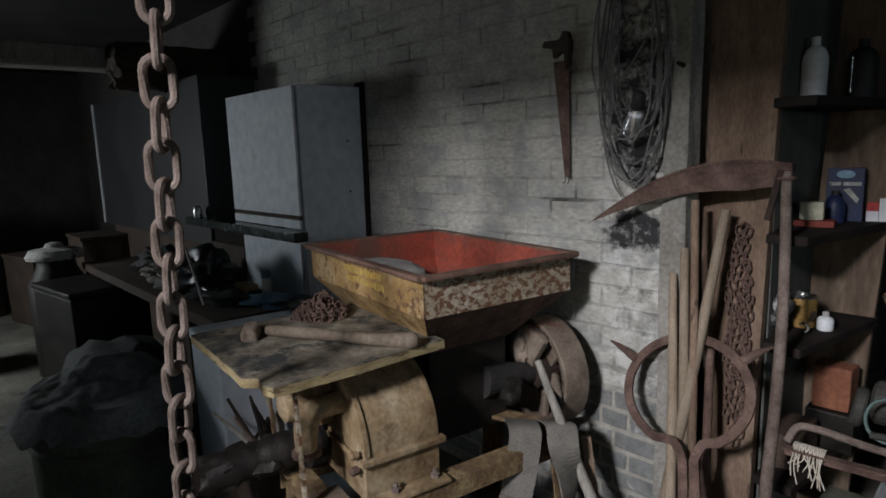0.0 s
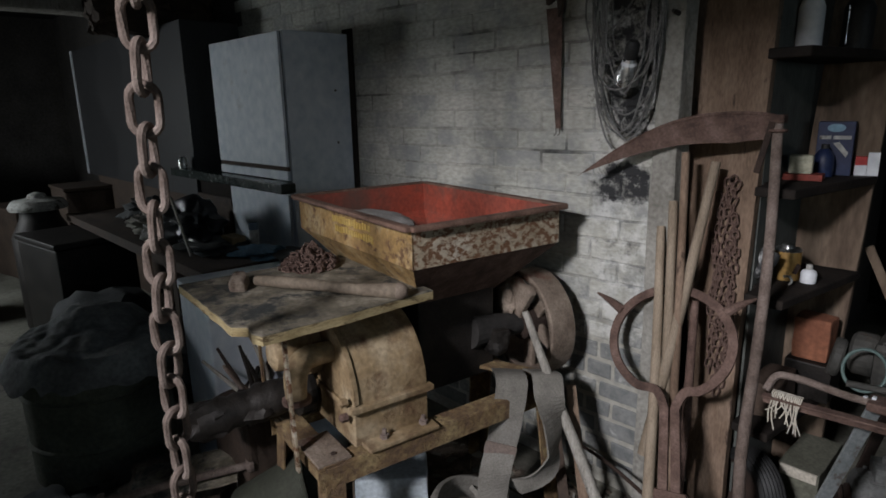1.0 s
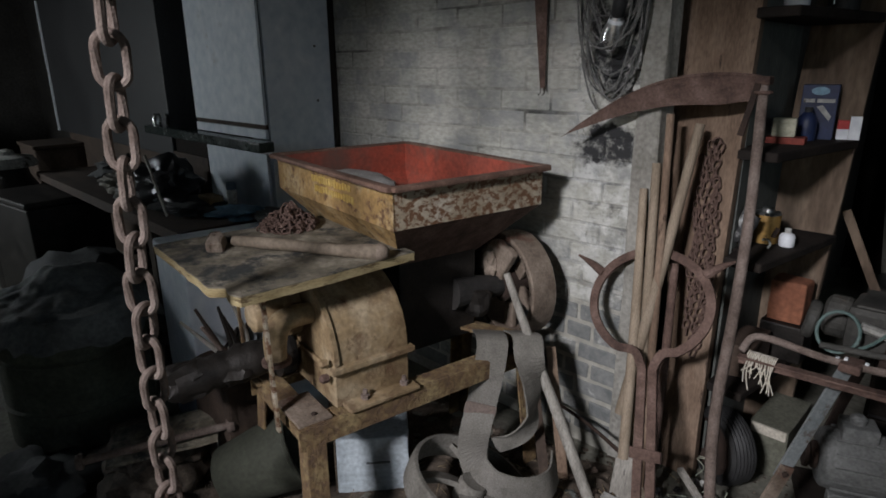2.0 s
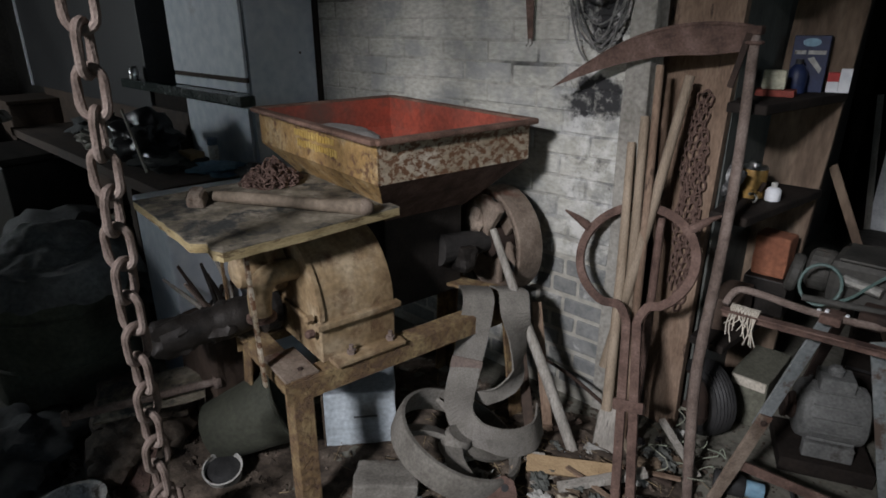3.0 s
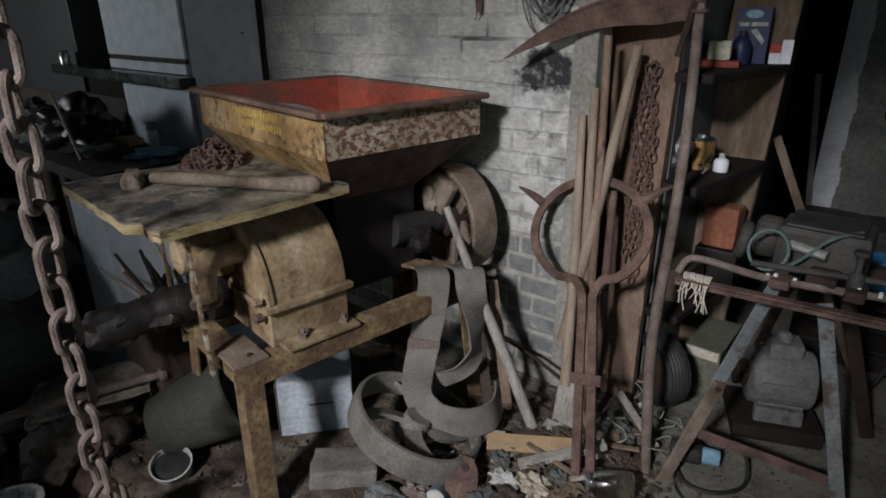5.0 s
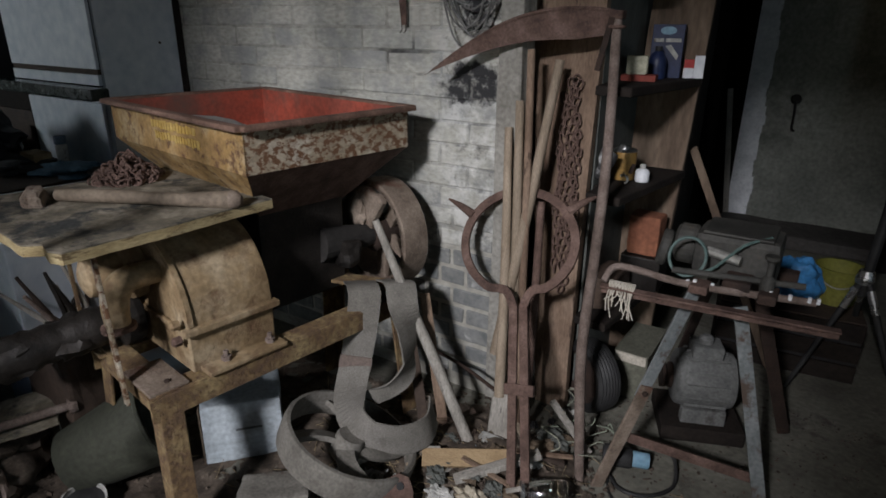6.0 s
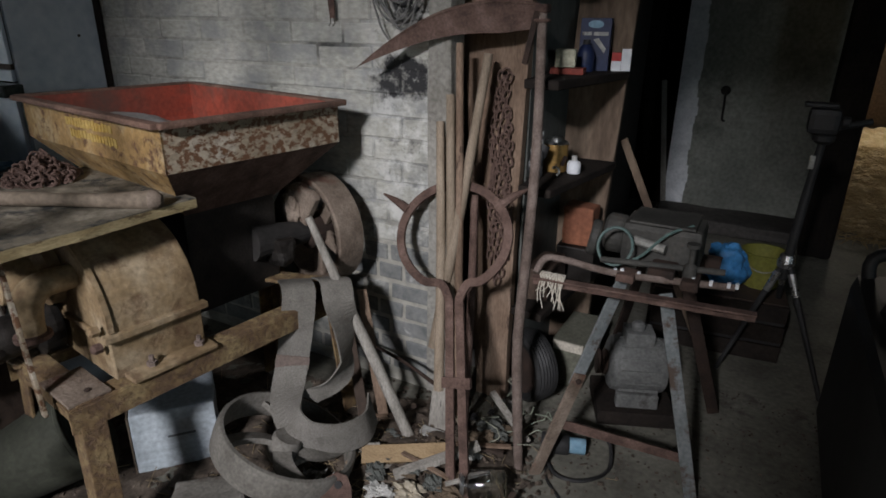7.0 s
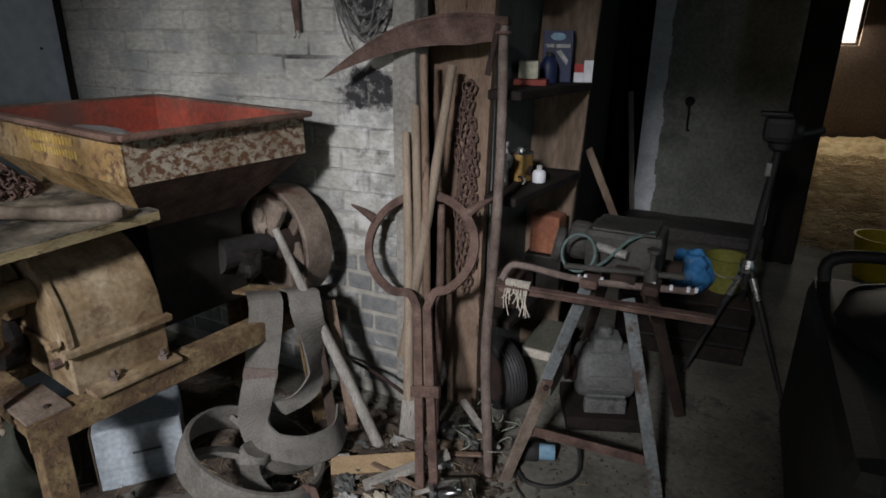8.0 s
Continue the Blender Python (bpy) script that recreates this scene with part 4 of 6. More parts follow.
part("rail_jaw", box(0.955, 1.005, 1.855, 1.92, 0.66, 0.684, 0.006), RUST, stand)
part("rail_jaw", box(1.12, 1.165, 1.88, 1.96, 0.66, 0.688, 0.006), RUST_DARK, stand)
part("guide_rod", tube([(0.90, 1.90, 0.70), (1.22, 1.955, 0.705)], [0.009, 0.009], 10), GREASY, stand)
part("guide_rod", tube([(0.97, 1.985, 0.745), (1.06, 1.97, 0.735)], [0.014, 0.014], 10), STEEL_DULL, stand, "worn bare steel rod")
part("adjuster", lathe([(0.016, 0), (0.018, 0.01), (0.018, 0.04), (0.008, 0.05), (0.008, 0.09), (0.018, 0.095), (0.018, 0.105)], 14, pose(1.135, 1.93, 0.675)), GREASY, stand)
part("clamp_block", box(1.03, 1.10, 1.90, 1.99, 0.66, 0.70, 0.008), RUST_DARK, stand)
part("wheel_disc", lathe([(0.05, 0), (0.055, 0.006), (0.055, 0.022), (0.05, 0.028)], 24, pose(0.86, 2.03, 0.715, 0, -80, 10)), GREASY, grinder, "small grinding wheel")
hose = tube([(0.93 + 0.048 * math.cos(a), 1.93 + 0.02 * math.sin(a), 0.735 + 0.05 * math.sin(a)) for a in [k * math.pi / 10 for k in range(20)]], 0.0045, 6, None, 0, 0, True)
tube([(0.93, 1.94, 0.69), (0.99, 1.96, 0.70), (1.06, 1.97, 0.78), (1.12, 2.02, 0.80)], [0.0045, 0.0045], 6, hose, 5)
alone("hose_coil", hose, surface("dull_green_hose", [(0.055, 0.095, 0.088), (0.10, 0.15, 0.135)], 0.6), "thin dull green hose coiled on the grinder", "hose", smooth=True)
cord = bmesh.new()
rng = random.Random(8)
for k in range(16):
    x = 0.765 + k * 0.0045
    l = rng.uniform(0.03, 0.095)
    tube([(x, 1.80, 0.672), (x, 1.785, 0.665), (x + rng.uniform(-0.01, 0.01), 1.783, 0.66 - l * 0.5), (x + rng.uniform(-0.014, 0.014), 1.784, 0.66 - l)], [0.002, 0.0015], 5, cord, 3)
alone("cord_fringe", cord, CANVAS, "frayed pale cord hanging over the stand rail", "cord")

# ---- electric motor under the stand ----
motor = thing("electric_motor", "dusty grey electric motor standing on the floor", "motor", at=(0.985, 2.27, 0.056), turn=(0, 0, 22))
motor.matrix_world = motor.matrix_world @ Matrix.Scale(0.9, 4)
part("mounting_board", box(-0.15, 0.15, -0.13, 0.13, -0.062, -0.002, 0.004), BLACK_WOOD, motor)
body = lathe([(0.09, -0.11), (0.105, -0.10), (0.11, -0.08), (0.11, 0.08), (0.105, 0.10), (0.09, 0.11)], 28, pose(0, 0, 0.145, 0, 90, 0))
casing = part("casing", body, MOTOR_GREY, motor, "", True)
fin = solid("fin", box(-0.075, 0.075, -0.003, 0.003, 0.106, 0.118, 0.001), MOTOR_GREY)
for k in range(14):
    ob = new("fin", fin)
    ob.parent = casing
    ob.matrix_basis = Matrix.Translation((0, 0, 0.145)) @ pose(0, 0, 0, k * 360 / 14, 0, 0)
part("terminal_box", box(-0.06, 0.05, -0.05, 0.05, 0.245, 0.30, 0.008), MOTOR_GREY, motor)
part("terminal_knob", lathe([(0.025, 0), (0.027, 0.02), (0.015, 0.03)], 14, pose(-0.01, 0, 0.30)), MOTOR_GREY, motor)
part("foot", box(-0.08, 0.08, -0.10, -0.06, 0.0, 0.06, 0.006), MOTOR_GREY, motor)
part("foot", box(-0.08, 0.08, 0.06, 0.10, 0.0, 0.06, 0.006), MOTOR_GREY, motor)
part("drive_pulley", lathe([(0.05, 0), (0.05, 0.012), (0.038, 0.02), (0.05, 0.028), (0.05, 0.04)], 20, pose(-0.115, 0, 0.145, 0, -90, 0)), RUST_DARK, motor)

# ---- tripod ----
tri = thing("tripod", "black metal tripod standing in the passage", "tripod")
hub = Vector((1.405, 2.82, 0.0))
part("column", tube([hub + Vector((0, 0, 0.40)), hub + Vector((0.012, 0, 0.70)), hub + Vector((0.026, 0, 0.95))], [0.017, 0.017, 0.013], 12), RUBBER, tri)
head = part("head", box(hub.x - 0.035, hub.x + 0.065, hub.y - 0.04, hub.y + 0.04, 0.965, 1.055, 0.02), RUBBER, tri)
part("head_base", lathe([(0.022, 0), (0.036, 0.012), (0.036, 0.03), (0.02, 0.04)], 18, Matrix.Translation(hub + Vector((0.026, 0, 0.93)))), RUBBER, head)
part("clamp_plate", box(hub.x - 0.055, hub.x + 0.05, hub.y - 0.03, hub.y + 0.03, 1.056, 1.072, 0.006), RUBBER, head)
part("pan_knob", lathe([(0.012, 0), (0.02, 0.008), (0.02, 0.026), (0.012, 0.03)], 14, Matrix.Translation(hub + Vector((0.065, 0, 1.01))) @ pose(0, 0, 0, 0, 90, 0)), RUBBER, head)
part("pan_handle", tube([hub + Vector((0.05, 0, 0.985)), hub + Vector((0.16, 0.03, 1.015))], [0.009, 0.012], 10), RUBBER, head)
part("collar", lathe([(0.03, 0), (0.032, 0.02), (0.024, 0.05)], 14, Matrix.Translation(hub + Vector((0, 0, 0.45)))), STEEL, tri)
part("lever", box(hub.x - 0.005, hub.x + 0.015, hub.y - 0.032, hub.y - 0.018, 0.84, 0.89, 0.004), STEEL_DULL, tri)
for fx, fy in ((-0.17, -0.10), (0.20, -0.16), (0.02, 0.30)):
    leg = part("leg", tube([hub + Vector((fx * 0.06, fy * 0.06, 0.46)), hub + Vector((fx, fy, 0.0))], [0.013, 0.011, 0.009], 10), RUBBER, tri)
    q = hub + Vector((fx * 0.12, fy * 0.12, 0.43))
    part("shine_band", tube([q, q + Vector((fx * 0.16, fy * 0.16, -0.08))], [0.0145, 0.0135], 10), STEEL, leg, "bare metal sleeve")

# ---- kitchen units against the wall, far side ----
unit = thing("wall_cupboard", "dull white tall kitchen cupboard", "cupboard")
part("side_panel", box(-1.348, -1.330, 1.632, 1.985, 0.55, 1.765, 0.003), ENAMEL, unit)
# dark strip stands in for the shadow between cupboard and wall
part("back_panel", box(-1.375, -1.298, 1.987, 1.998, 0.55, 1.79, 0.002), BLACK_WOOD, unit, "dark strip painted in as the shadow beside the cupboard")
part("carcass", box(-2.07, -1.349, 1.642, 1.985, 1.085, 1.765, 0.003), ENAMEL, unit)
part("door", box(-2.07, -1.346, 1.615, 1.630, 1.150, 1.760, 0.004), ENAMEL, unit, "flat white door")
# black slab fills the door gap, its shade put in as colour
part("door_gap_shade", box(-2.07, -1.349, 1.6305, 1.6415, 1.150, 1.760, 0.0), BLACK_WOOD, unit, "black filler as the shade in the seam behind the door")
part("drawer_front", box(-2.07, -1.346, 1.615, 1.630, 1.085, 1.128, 0.003), ENAMEL, unit, "narrow white lower rail")
part("plinth_strip", box(-2.07, -1.349, 1.620, 1.640, 1.129, 1.149, 0.002), DARK_WOOD, unit)
for z in (1.25, 1.50):
    part("screw_cap", lathe([(0.006, 0), (0.006, 0.002)], 10, pose(-1.330, 1.90, z, 0, 90, 0)), DARK_WOOD, unit)
base = thing("base_cupboard", "white kitchen base cupboard", "cupboard")
part("carcass", box(-1.98, -1.349, 1.632, 1.985, 0.08, 1.02, 0.004), ENAMEL, base)
part("door", box(-1.97, -1.352, 1.612, 1.630, 0.14, 1.015, 0.004), ENAMEL, base)
part("plinth", box(-1.96, -1.36, 1.66, 1.97, 0.0, 0.078, 0.0), BLACK_WOOD, base)
alone("dark_worktop", box(-2.62, -1.27, 1.535, 1.610, 1.035, 1.082, 0.006), surface("dark_green_gloss", [(0.02, 0.03, 0.028), (0.05, 0.06, 0.055)], 0.25, 0.0, 20, 90, 0.1, (0.16, 0.17, 0.16), 30, 0.60), "dark green glossy shelf edge under the cupboard", "worktop")
box_b = thing("drawer_chest", "dark wooden drawer chest beside the white cupboard", "chest")
part("body", box(-2.60, -1.985, 1.64, 1.985, 0.0, 1.034, 0.006), BLACK_WOOD, box_b)
for k, z in enumerate((0.70, 0.45, 0.20)):
    dr = part("drawer", box(-2.58, -2.0, 1.622, 1.639, z, z + 0.235, 0.004), DARK_WOOD, box_b)
    part("knob", lathe([(0.008, 0), (0.014, 0.012), (0.012, 0.02)], 12, pose(-2.29, 1.622, z + 0.12, 90, 0, 0)), STEEL_DULL, dr)

# ---- on the wall ----
saw = thing("hand_saw", "rusty tapered hand saw hanging on the wall", "saw")
part("blade", prism([(-0.128, 1.735), (-0.062, 1.735), (-0.058, 1.33), (-0.078, 1.33)], 0.003, pose(0, 1.975, 0)), RUST, saw)
part("handle", prism([(-0.175, 1.79), (-0.168, 1.81), (-0.10, 1.808), (-0.085, 1.835), (-0.062, 1.83), (-0.05, 1.79), (-0.058, 1.72), (-0.075, 1.70), (-0.082, 1.765), (-0.125, 1.745), (-0.13, 1.78)], 0.022, pose(0, 1.966, 0), None, 0.004), DARK_WOOD, saw, "broken dark wooden grip")
for x in (-0.078, -0.062):
    part("wire_end", tube([(x, 1.976, 1.335), (x + 0.004, 1.974, 1.315), (x - 0.004, 1.972, 1.305)], 0.0015, 5), RUST_DARK, saw)

coil = thing("cable_coil", "tangled grey cable coil hanging on a nail", "cable")
rng = random.Random(12)
for k in range(11):
    cx, w = 0.205 + rng.uniform(-0.02, 0.02), rng.uniform(0.055, 0.125)
    z0, z1 = 2.10 + rng.uniform(-0.05, 0.05), rng.uniform(1.30, 1.55)
    y = 1.965 - rng.uniform(0, 0.05)
    n = 20
    pts = []
    for i in range(n):
        a = 2 * math.pi * i / n
        pts.append((cx + w * math.sin(a) * (1 - 0.25 * math.cos(a)) + rng.uniform(-0.008, 0.008), y + rng.uniform(-0.006, 0.006), (z0 + z1) / 2 + (z0 - z1) / 2 * math.cos(a) + rng.uniform(-0.008, 0.008)))
    part("loop", tube(smooth_line(pts + pts[:1], 3)[:-1], 0.0033, 6, None, 0, 0, True), CABLE, coil, "", True)
part("loose_end", tube([(0.10, 1.96, 1.62), (0.095, 1.955, 1.45), (0.13, 1.955, 1.32), (0.165, 1.95, 1.27)], [0.0033, 0.0033], 6, None, 6), CABLE, coil, "", True)
part("loose_end", tube([(0.25, 1.93, 1.75), (0.19, 1.92, 1.66), (0.13, 1.93, 1.63), (0.10, 1.95, 1.70)], [0.0033, 0.0033], 6, None, 6), CABLE, coil, "", True)
lamp = thing("caged_lamp", "small old inspection lamp hanging in the cable coil", "lamp", at=(0.222, 1.93, 1.52), turn=(18, 20, 0))
part("bulb", lathe([(0.012, -0.045), (0.026, -0.03), (0.03, -0.005), (0.022, 0.02), (0.014, 0.03)], 18), WHITE_PLASTIC, lamp, "dusty pale bulb", True)
part("socket", lathe([(0.018, 0.028), (0.021, 0.035), (0.021, 0.075), (0.013, 0.085)], 16), RUBBER, lamp, "", True)
part("reflector", lathe([(0.018, 0.03), (0.036, -0.02), (0.038, -0.05)], 18, None, None, False), STEEL, lamp, "", True)

peg = alone("wooden_peg", tube([(0.345, 1.99, 1.668), (0.348, 1.945, 1.672)], [0.008, 0.006], 10), BLACK_IRON, "short dark peg in the rough post", "peg")

# ---- rusty chain on the plank ----
small = solid("link", link_mesh(0.038, 0.024, 0.0065, 6), RUST, True)
hung = thing("hung_chain", "rusty small-link chain hung in strands on the plank", "chain")
rng = random.Random(3)
for s, (x0, x1, z0, z1) in enumerate(((0.462, 0.487, 1.12, 0.50), (0.478, 0.503, 1.165, 0.46), (0.494, 0.518, 1.175, 0.44), (0.511, 0.532, 1.16, 0.48), (0.520, 0.545, 1.05, 0.53), (0.470, 0.475, 0.95, 0.60))):
    n = int((z0 - z1) / 0.025)
    for k in range(n):
        f = k / n
        z = z0 - k * 0.025
        ob = new("link", small)
        ob.parent = hung
        ob.matrix_world = pose(x0 + (x1 - x0) * f + 0.006 * math.sin(k * 0.8 + s), 2.072 + 0.034 * z - (0.003 if k % 2 else 0.008), z, 0, rng.uniform(-18, 18), 20 + (80 if k % 2 else 0))
part("nail", tube([(0.495, 2.15, 1.175), (0.495, 2.085, 1.178)], 0.004, 6), RUST_DARK, hung)

heap = thing("chain_heap", "heap of rusty chain lying on the dusty board", "chain")
rng = random.Random(5)
for k in range(190):
    a, d = rng.uniform(0, 6.3), rng.uniform(0, 1) ** 0.7
    ob = new("link", small)
    ob.parent = heap
    ob.matrix_world = pose(-0.565 + 0.088 * d * math.cos(a), 1.235 + 0.095 * d * math.sin(a), 0.889 + 0.085 * (1 - d) * rng.uniform(0.2, 1), rng.uniform(-80, 80), rng.uniform(-80, 80), rng.uniform(0, 360))

# ---- drive belt over the bracket, its coil on the floor ----
belt = thing("drive_belt", "long grey woven drive belt draped over the mill frame", "belt")


def twisted(rows, w, t, steps=6):
    """A belt through rows of (point, width direction) that may turn on its way."""
    pts = [Vector(p) for p, s in rows]
    sides = [Vector(s).normalized() for p, s in rows]
    path = []
    for k in range(len(pts) - 1):
        a, b, c, d = pts[max(k - 1, 0)], pts[k], pts[k + 1], pts[min(k + 2, len(pts) - 1)]
        for s in range(steps):
            f = s / steps
            p = 0.5 * (2 * b + (c - a) * f + (2 * a - 5 * b + 4 * c - d) * f * f + (3 * b - a - 3 * c + d) * f ** 3)
            path.append((p, sides[k].lerp(sides[k + 1], f).normalized()))
    path.append((pts[-1], sides[-1]))
    b, rings = bmesh.new(), []
    for k, (p, s) in enumerate(path):
        along = (path[min(k + 1, len(path) - 1)][0] - path[max(k - 1, 0)][0]).normalized()
        n = along.cross(s).normalized() * t / 2
        h = s * (w / 2) * (1 + 0.03 * noise.noise(p * 40))
        rings.append([b.verts.new(p + q) for q in (h + n, n * 1.3, n - h, -n - h, h - n)])
    for x, y in zip(rings, rings[1:]):
        for s in range(5):
            b.faces.new((x[s], x[(s + 1) % 5], y[(s + 1) % 5], y[s]))
    b.faces.new(rings[0][::-1])
    b.faces.new(rings[-1])
    return b


FACE = (0.80, 0.60, 0)
part("hanging_strand", twisted([((-0.045, 1.67, 0.516), FACE), ((0.02, 1.615, 0.533), FACE), ((0.046, 1.59, 0.50), FACE), ((0.034, 1.572, 0.366), FACE), ((0.017, 1.565, 0.27), FACE), ((0.035, 1.52, 0.215), FACE), ((0.085, 1.455, 0.195), (0.7, 0.5, 0.35)), ((0.155, 1.405, 0.185), (0.35, 0.35, 0.85)), ((0.225, 1.41, 0.170), (0.1, -0.1, 1)), ((0.29, 1.46, 0.15), (0, 0, 1)), ((0.325, 1.54, 0.15), (-0.1, 0, 1)), ((0.30, 1.61, 0.17), (-0.3, 0, 1))], 0.105, 0.006), BELT, belt)
part("hanging_strand", twisted([((0.035, 1.74, 0.516), FACE), ((0.105, 1.70, 0.533), FACE), ((0.135, 1.675, 0.48), (0.75, 0.66, 0)), ((0.165, 1.66, 0.41), (0.10, 0.98, -0.1)), ((0.182, 1.64, 0.31), (-0.30, 0.93, -0.1)), ((0.165, 1.62, 0.23), (0.35, 0.9, -0.1)), ((0.125, 1.575, 0.195), (0.8, 0.55, -0.2)), ((0.085, 1.53, 0.185), (0.75, 0.4, -0.4))], 0.10, 0.006), BELT, belt)
part("stitched_patch", ribbon([(0.0225, 1.567, 0.30), (0.0185, 1.5645, 0.275), (0.0155, 1.5625, 0.25)], 0.107, 0.009, (0.80, 0.60, 0), None, 3), surface("brown_stitching", [(0.13, 0.10, 0.085), (0.18, 0.14, 0.12)], 0.95), belt, "reddish stitched joint")


# ---- cast pulley lying tilted under the belt ----
FP_AT, FP_TILT = Vector((0.160, 1.385, 0.172)), 24
tilt_axis = Vector((0.73, 0.685, 0)).cross(Vector((0, 0, 1)))
fp = thing("floor_pulley", "dusty flat-rim iron pulley lying tilted on the floor", "pulley")
fp.matrix_world = Matrix.Translation(FP_AT) @ Matrix.Rotation(math.radians(-FP_TILT), 4, tilt_axis)
part("rim", lathe([(0.197, 0.0), (0.207, -0.002), (0.212, -0.010), (0.214, -0.045), (0.211, -0.085), (0.201, -0.09), (0.195, -0.085), (0.195, -0.004), (0.197, 0.0)], 56, None, None, False), DUSTY_IRON, fp, "broad dusty rim", True)
part("hub", lathe([(0.020, -0.015), (0.040, -0.012), (0.046, -0.02), (0.048, -0.08), (0.040, -0.09), (0.020, -0.09)], 24, None, None, True), DUSTY_IRON, fp, "", True)
for k in range(4):
    a = k * math.pi / 2 + 0.5
    pts = [Vector((math.cos(a + 0.55 * f) * (0.04 + 0.158 * f), math.sin(a + 0.55 * f) * (0.04 + 0.158 * f), -0.045)) for f in (0, 0.25, 0.5, 0.75, 1)]
    part("spoke", ribbon(pts, 0.055, 0.016, (math.cos(a + 1.9), math.sin(a + 1.9), 0.35), None, 4), DUSTY_IRON, fp, "curved cast spoke", True)
alone("stone_slab", box(-0.10, 0.10, -0.06, 0.06, 0.0, 0.062, 0.008, pose(0.03, 1.175, 0.0, 0, 0, 42), None, 0.006, 4), DUSTY_IRON, "low dusty grey block under the pulley rim", "block")

# ---- poles against the wall ----
alone("brown_slat", bar((0.135, 1.80, 0.47), (0.262, 1.735, 0.0), 0.034, 0.016, None, 0.003, (0.6, -0.8, 0), 0.002, 4), PLANK, "brown wooden slat standing behind the belt", "slat")
alone("wooden_pole", tube([(0.012, 1.70, 0.735), (0.115, 1.715, 0.50), (0.25, 1.705, 0.27), (0.405, 1.69, 0.0)], [0.012, 0.016, 0.019, 0.019], 12, None, 6), GREY_WOOD, "pale grey wooden pole leaning low against the wall", "pole", smooth=True)
alone("wood_strip", bar((0.03, 1.84, 0.36), (0.262, 1.632, 0.0), 0.034, 0.014, None, 0.003, (0.7, -0.7, 0), 0.002, 3), DARK_WOOD, "thin yellowish-brown wooden strip", "strip")
alone("thin_rod", tube([(0.075, 1.93, 0.175), (0.26, 1.87, 0.185), (0.45, 1.80, 0.175)], [0.006, 0.007], 8, None, 4), RUST_DARK, "thin dark iron rod caught behind the handles", "rod", smooth=True)

# ---- on the shelves ----
tin = thing("paint_tin", "old ochre paint tin with a steel lid", "tin", at=(0.612, 2.325, 0.835))
part("body", lathe([(0.040, 0), (0.041, 0.003), (0.041, 0.092), (0.040, 0.095)], 28), OCHRE_TIN, tin, "", True)
part("lid", lathe([(0.041, 0.095), (0.042, 0.098), (0.037, 0.103), (0.022, 0.104), (0.019, 0.113), (0.017, 0.116)], 24), STEEL, tin, "", True)
lab = bmesh.new()
box(0.0, 0.014, -0.0435, -0.0405, 0.03, 0.065, 0.002, pose(0, 0, 0, 0, 20, 25), lab)
part("worn_label", lab, RUST_DARK, tin)
wb = thing("white_bottle", "small white plastic bottle with a narrow cap", "bottle", at=(0.682, 2.315, 0.835))
part("body", lathe([(0.022, 0), (0.024, 0.003), (0.024, 0.032), (0.020, 0.040), (0.010, 0.045)], 20), WHITE_PLASTIC, wb, "", True)
part("cap", lathe([(0.010, 0.045), (0.010, 0.058), (0.008, 0.060)], 14), DIRTY_WHITE, wb, "", True)
bx = thing("printed_box", "dark blue printed cardboard box standing on the shelf", "box", at=(0.660, 2.525, 1.165), turn=(0, 0, 10))
part("carton", box(-0.052, 0.052, -0.03, 0.03, 0, 0.175, 0.002), BLUE_PAPER, bx)
part("printed_oval", lathe([(0.026, 0), (0.026, 0.0012)], 20, pose(0, -0.0305, 0.155, 90, 0, 0) @ Matrix.Diagonal((1, 0.5, 1, 1))), LIGHT_BLUE, bx, "light blue oval mark")
for x0, x1, z0, z1 in ((-0.045, -0.012, 0.118, 0.130), (-0.006, 0.044, 0.118, 0.130)):
    part("unreadable_words", box(x0, x1, -0.0318, -0.0304, z0, z1, 0), DIRTY_WHITE, bx, "pale illegible lettering")
part("printed_flash", prism([(-0.005, 0.105), (0.035, 0.06), (0.04, 0.075), (0.012, 0.11)], 0.0014, pose(0, -0.0318, 0)), DIRTY_WHITE, bx)
ob_ = thing("oil_bottle", "dark blue plastic bottle in front of a box", "bottle", at=(0.652, 2.445, 1.165))
part("body", lathe([(0.028, 0), (0.03, 0.004), (0.03, 0.06), (0.02, 0.082), (0.011, 0.09)], 20), BLUE_PAPER, ob_, "", True)
part("cap", lathe([(0.012, 0.09), (0.012, 0.105)], 14), RUBBER, ob_)
rb = thing("small_red_box", "small red and white cardboard box", "box", at=(0.735, 2.545, 1.165), turn=(0, 0, 15))
part("carton", box(-0.016, 0.016, -0.012, 0.012, 0, 0.062, 0.001), RED_PAPER, rb)
part("white_band", box(-0.0165, 0.0165, -0.0125, 0.0125, 0.0, 0.034, 0.001), WHITE_PLASTIC, rb)
alone("small_white_box", box(-0.016, 0.016, -0.012, 0.012, 0, 0.075, 0.001, pose(0.768, 2.552, 1.165, 0, 0, 12)), WHITE_PLASTIC, "small plain white cardboard box", "box")
alone("soap_block", box(-0.033, 0.033, -0.02, 0.02, 0, 0.058, 0.006, pose(0.625, 2.31, 1.186, 0, 0, 10)), surface("cream_card", [(0.36, 0.35, 0.26), (0.46, 0.45, 0.34)], 0.8), "pale cream block on a red book", "block")
alone("red_book", box(-0.055, 0.055, -0.035, 0.035, 0, 0.02, 0.003, pose(0.632, 2.32, 1.165, 0, 0, 8)), surface("dull_red_cover", [(0.16, 0.03, 0.02), (0.24, 0.05, 0.035)], 0.7), "dull red book lying flat", "book")
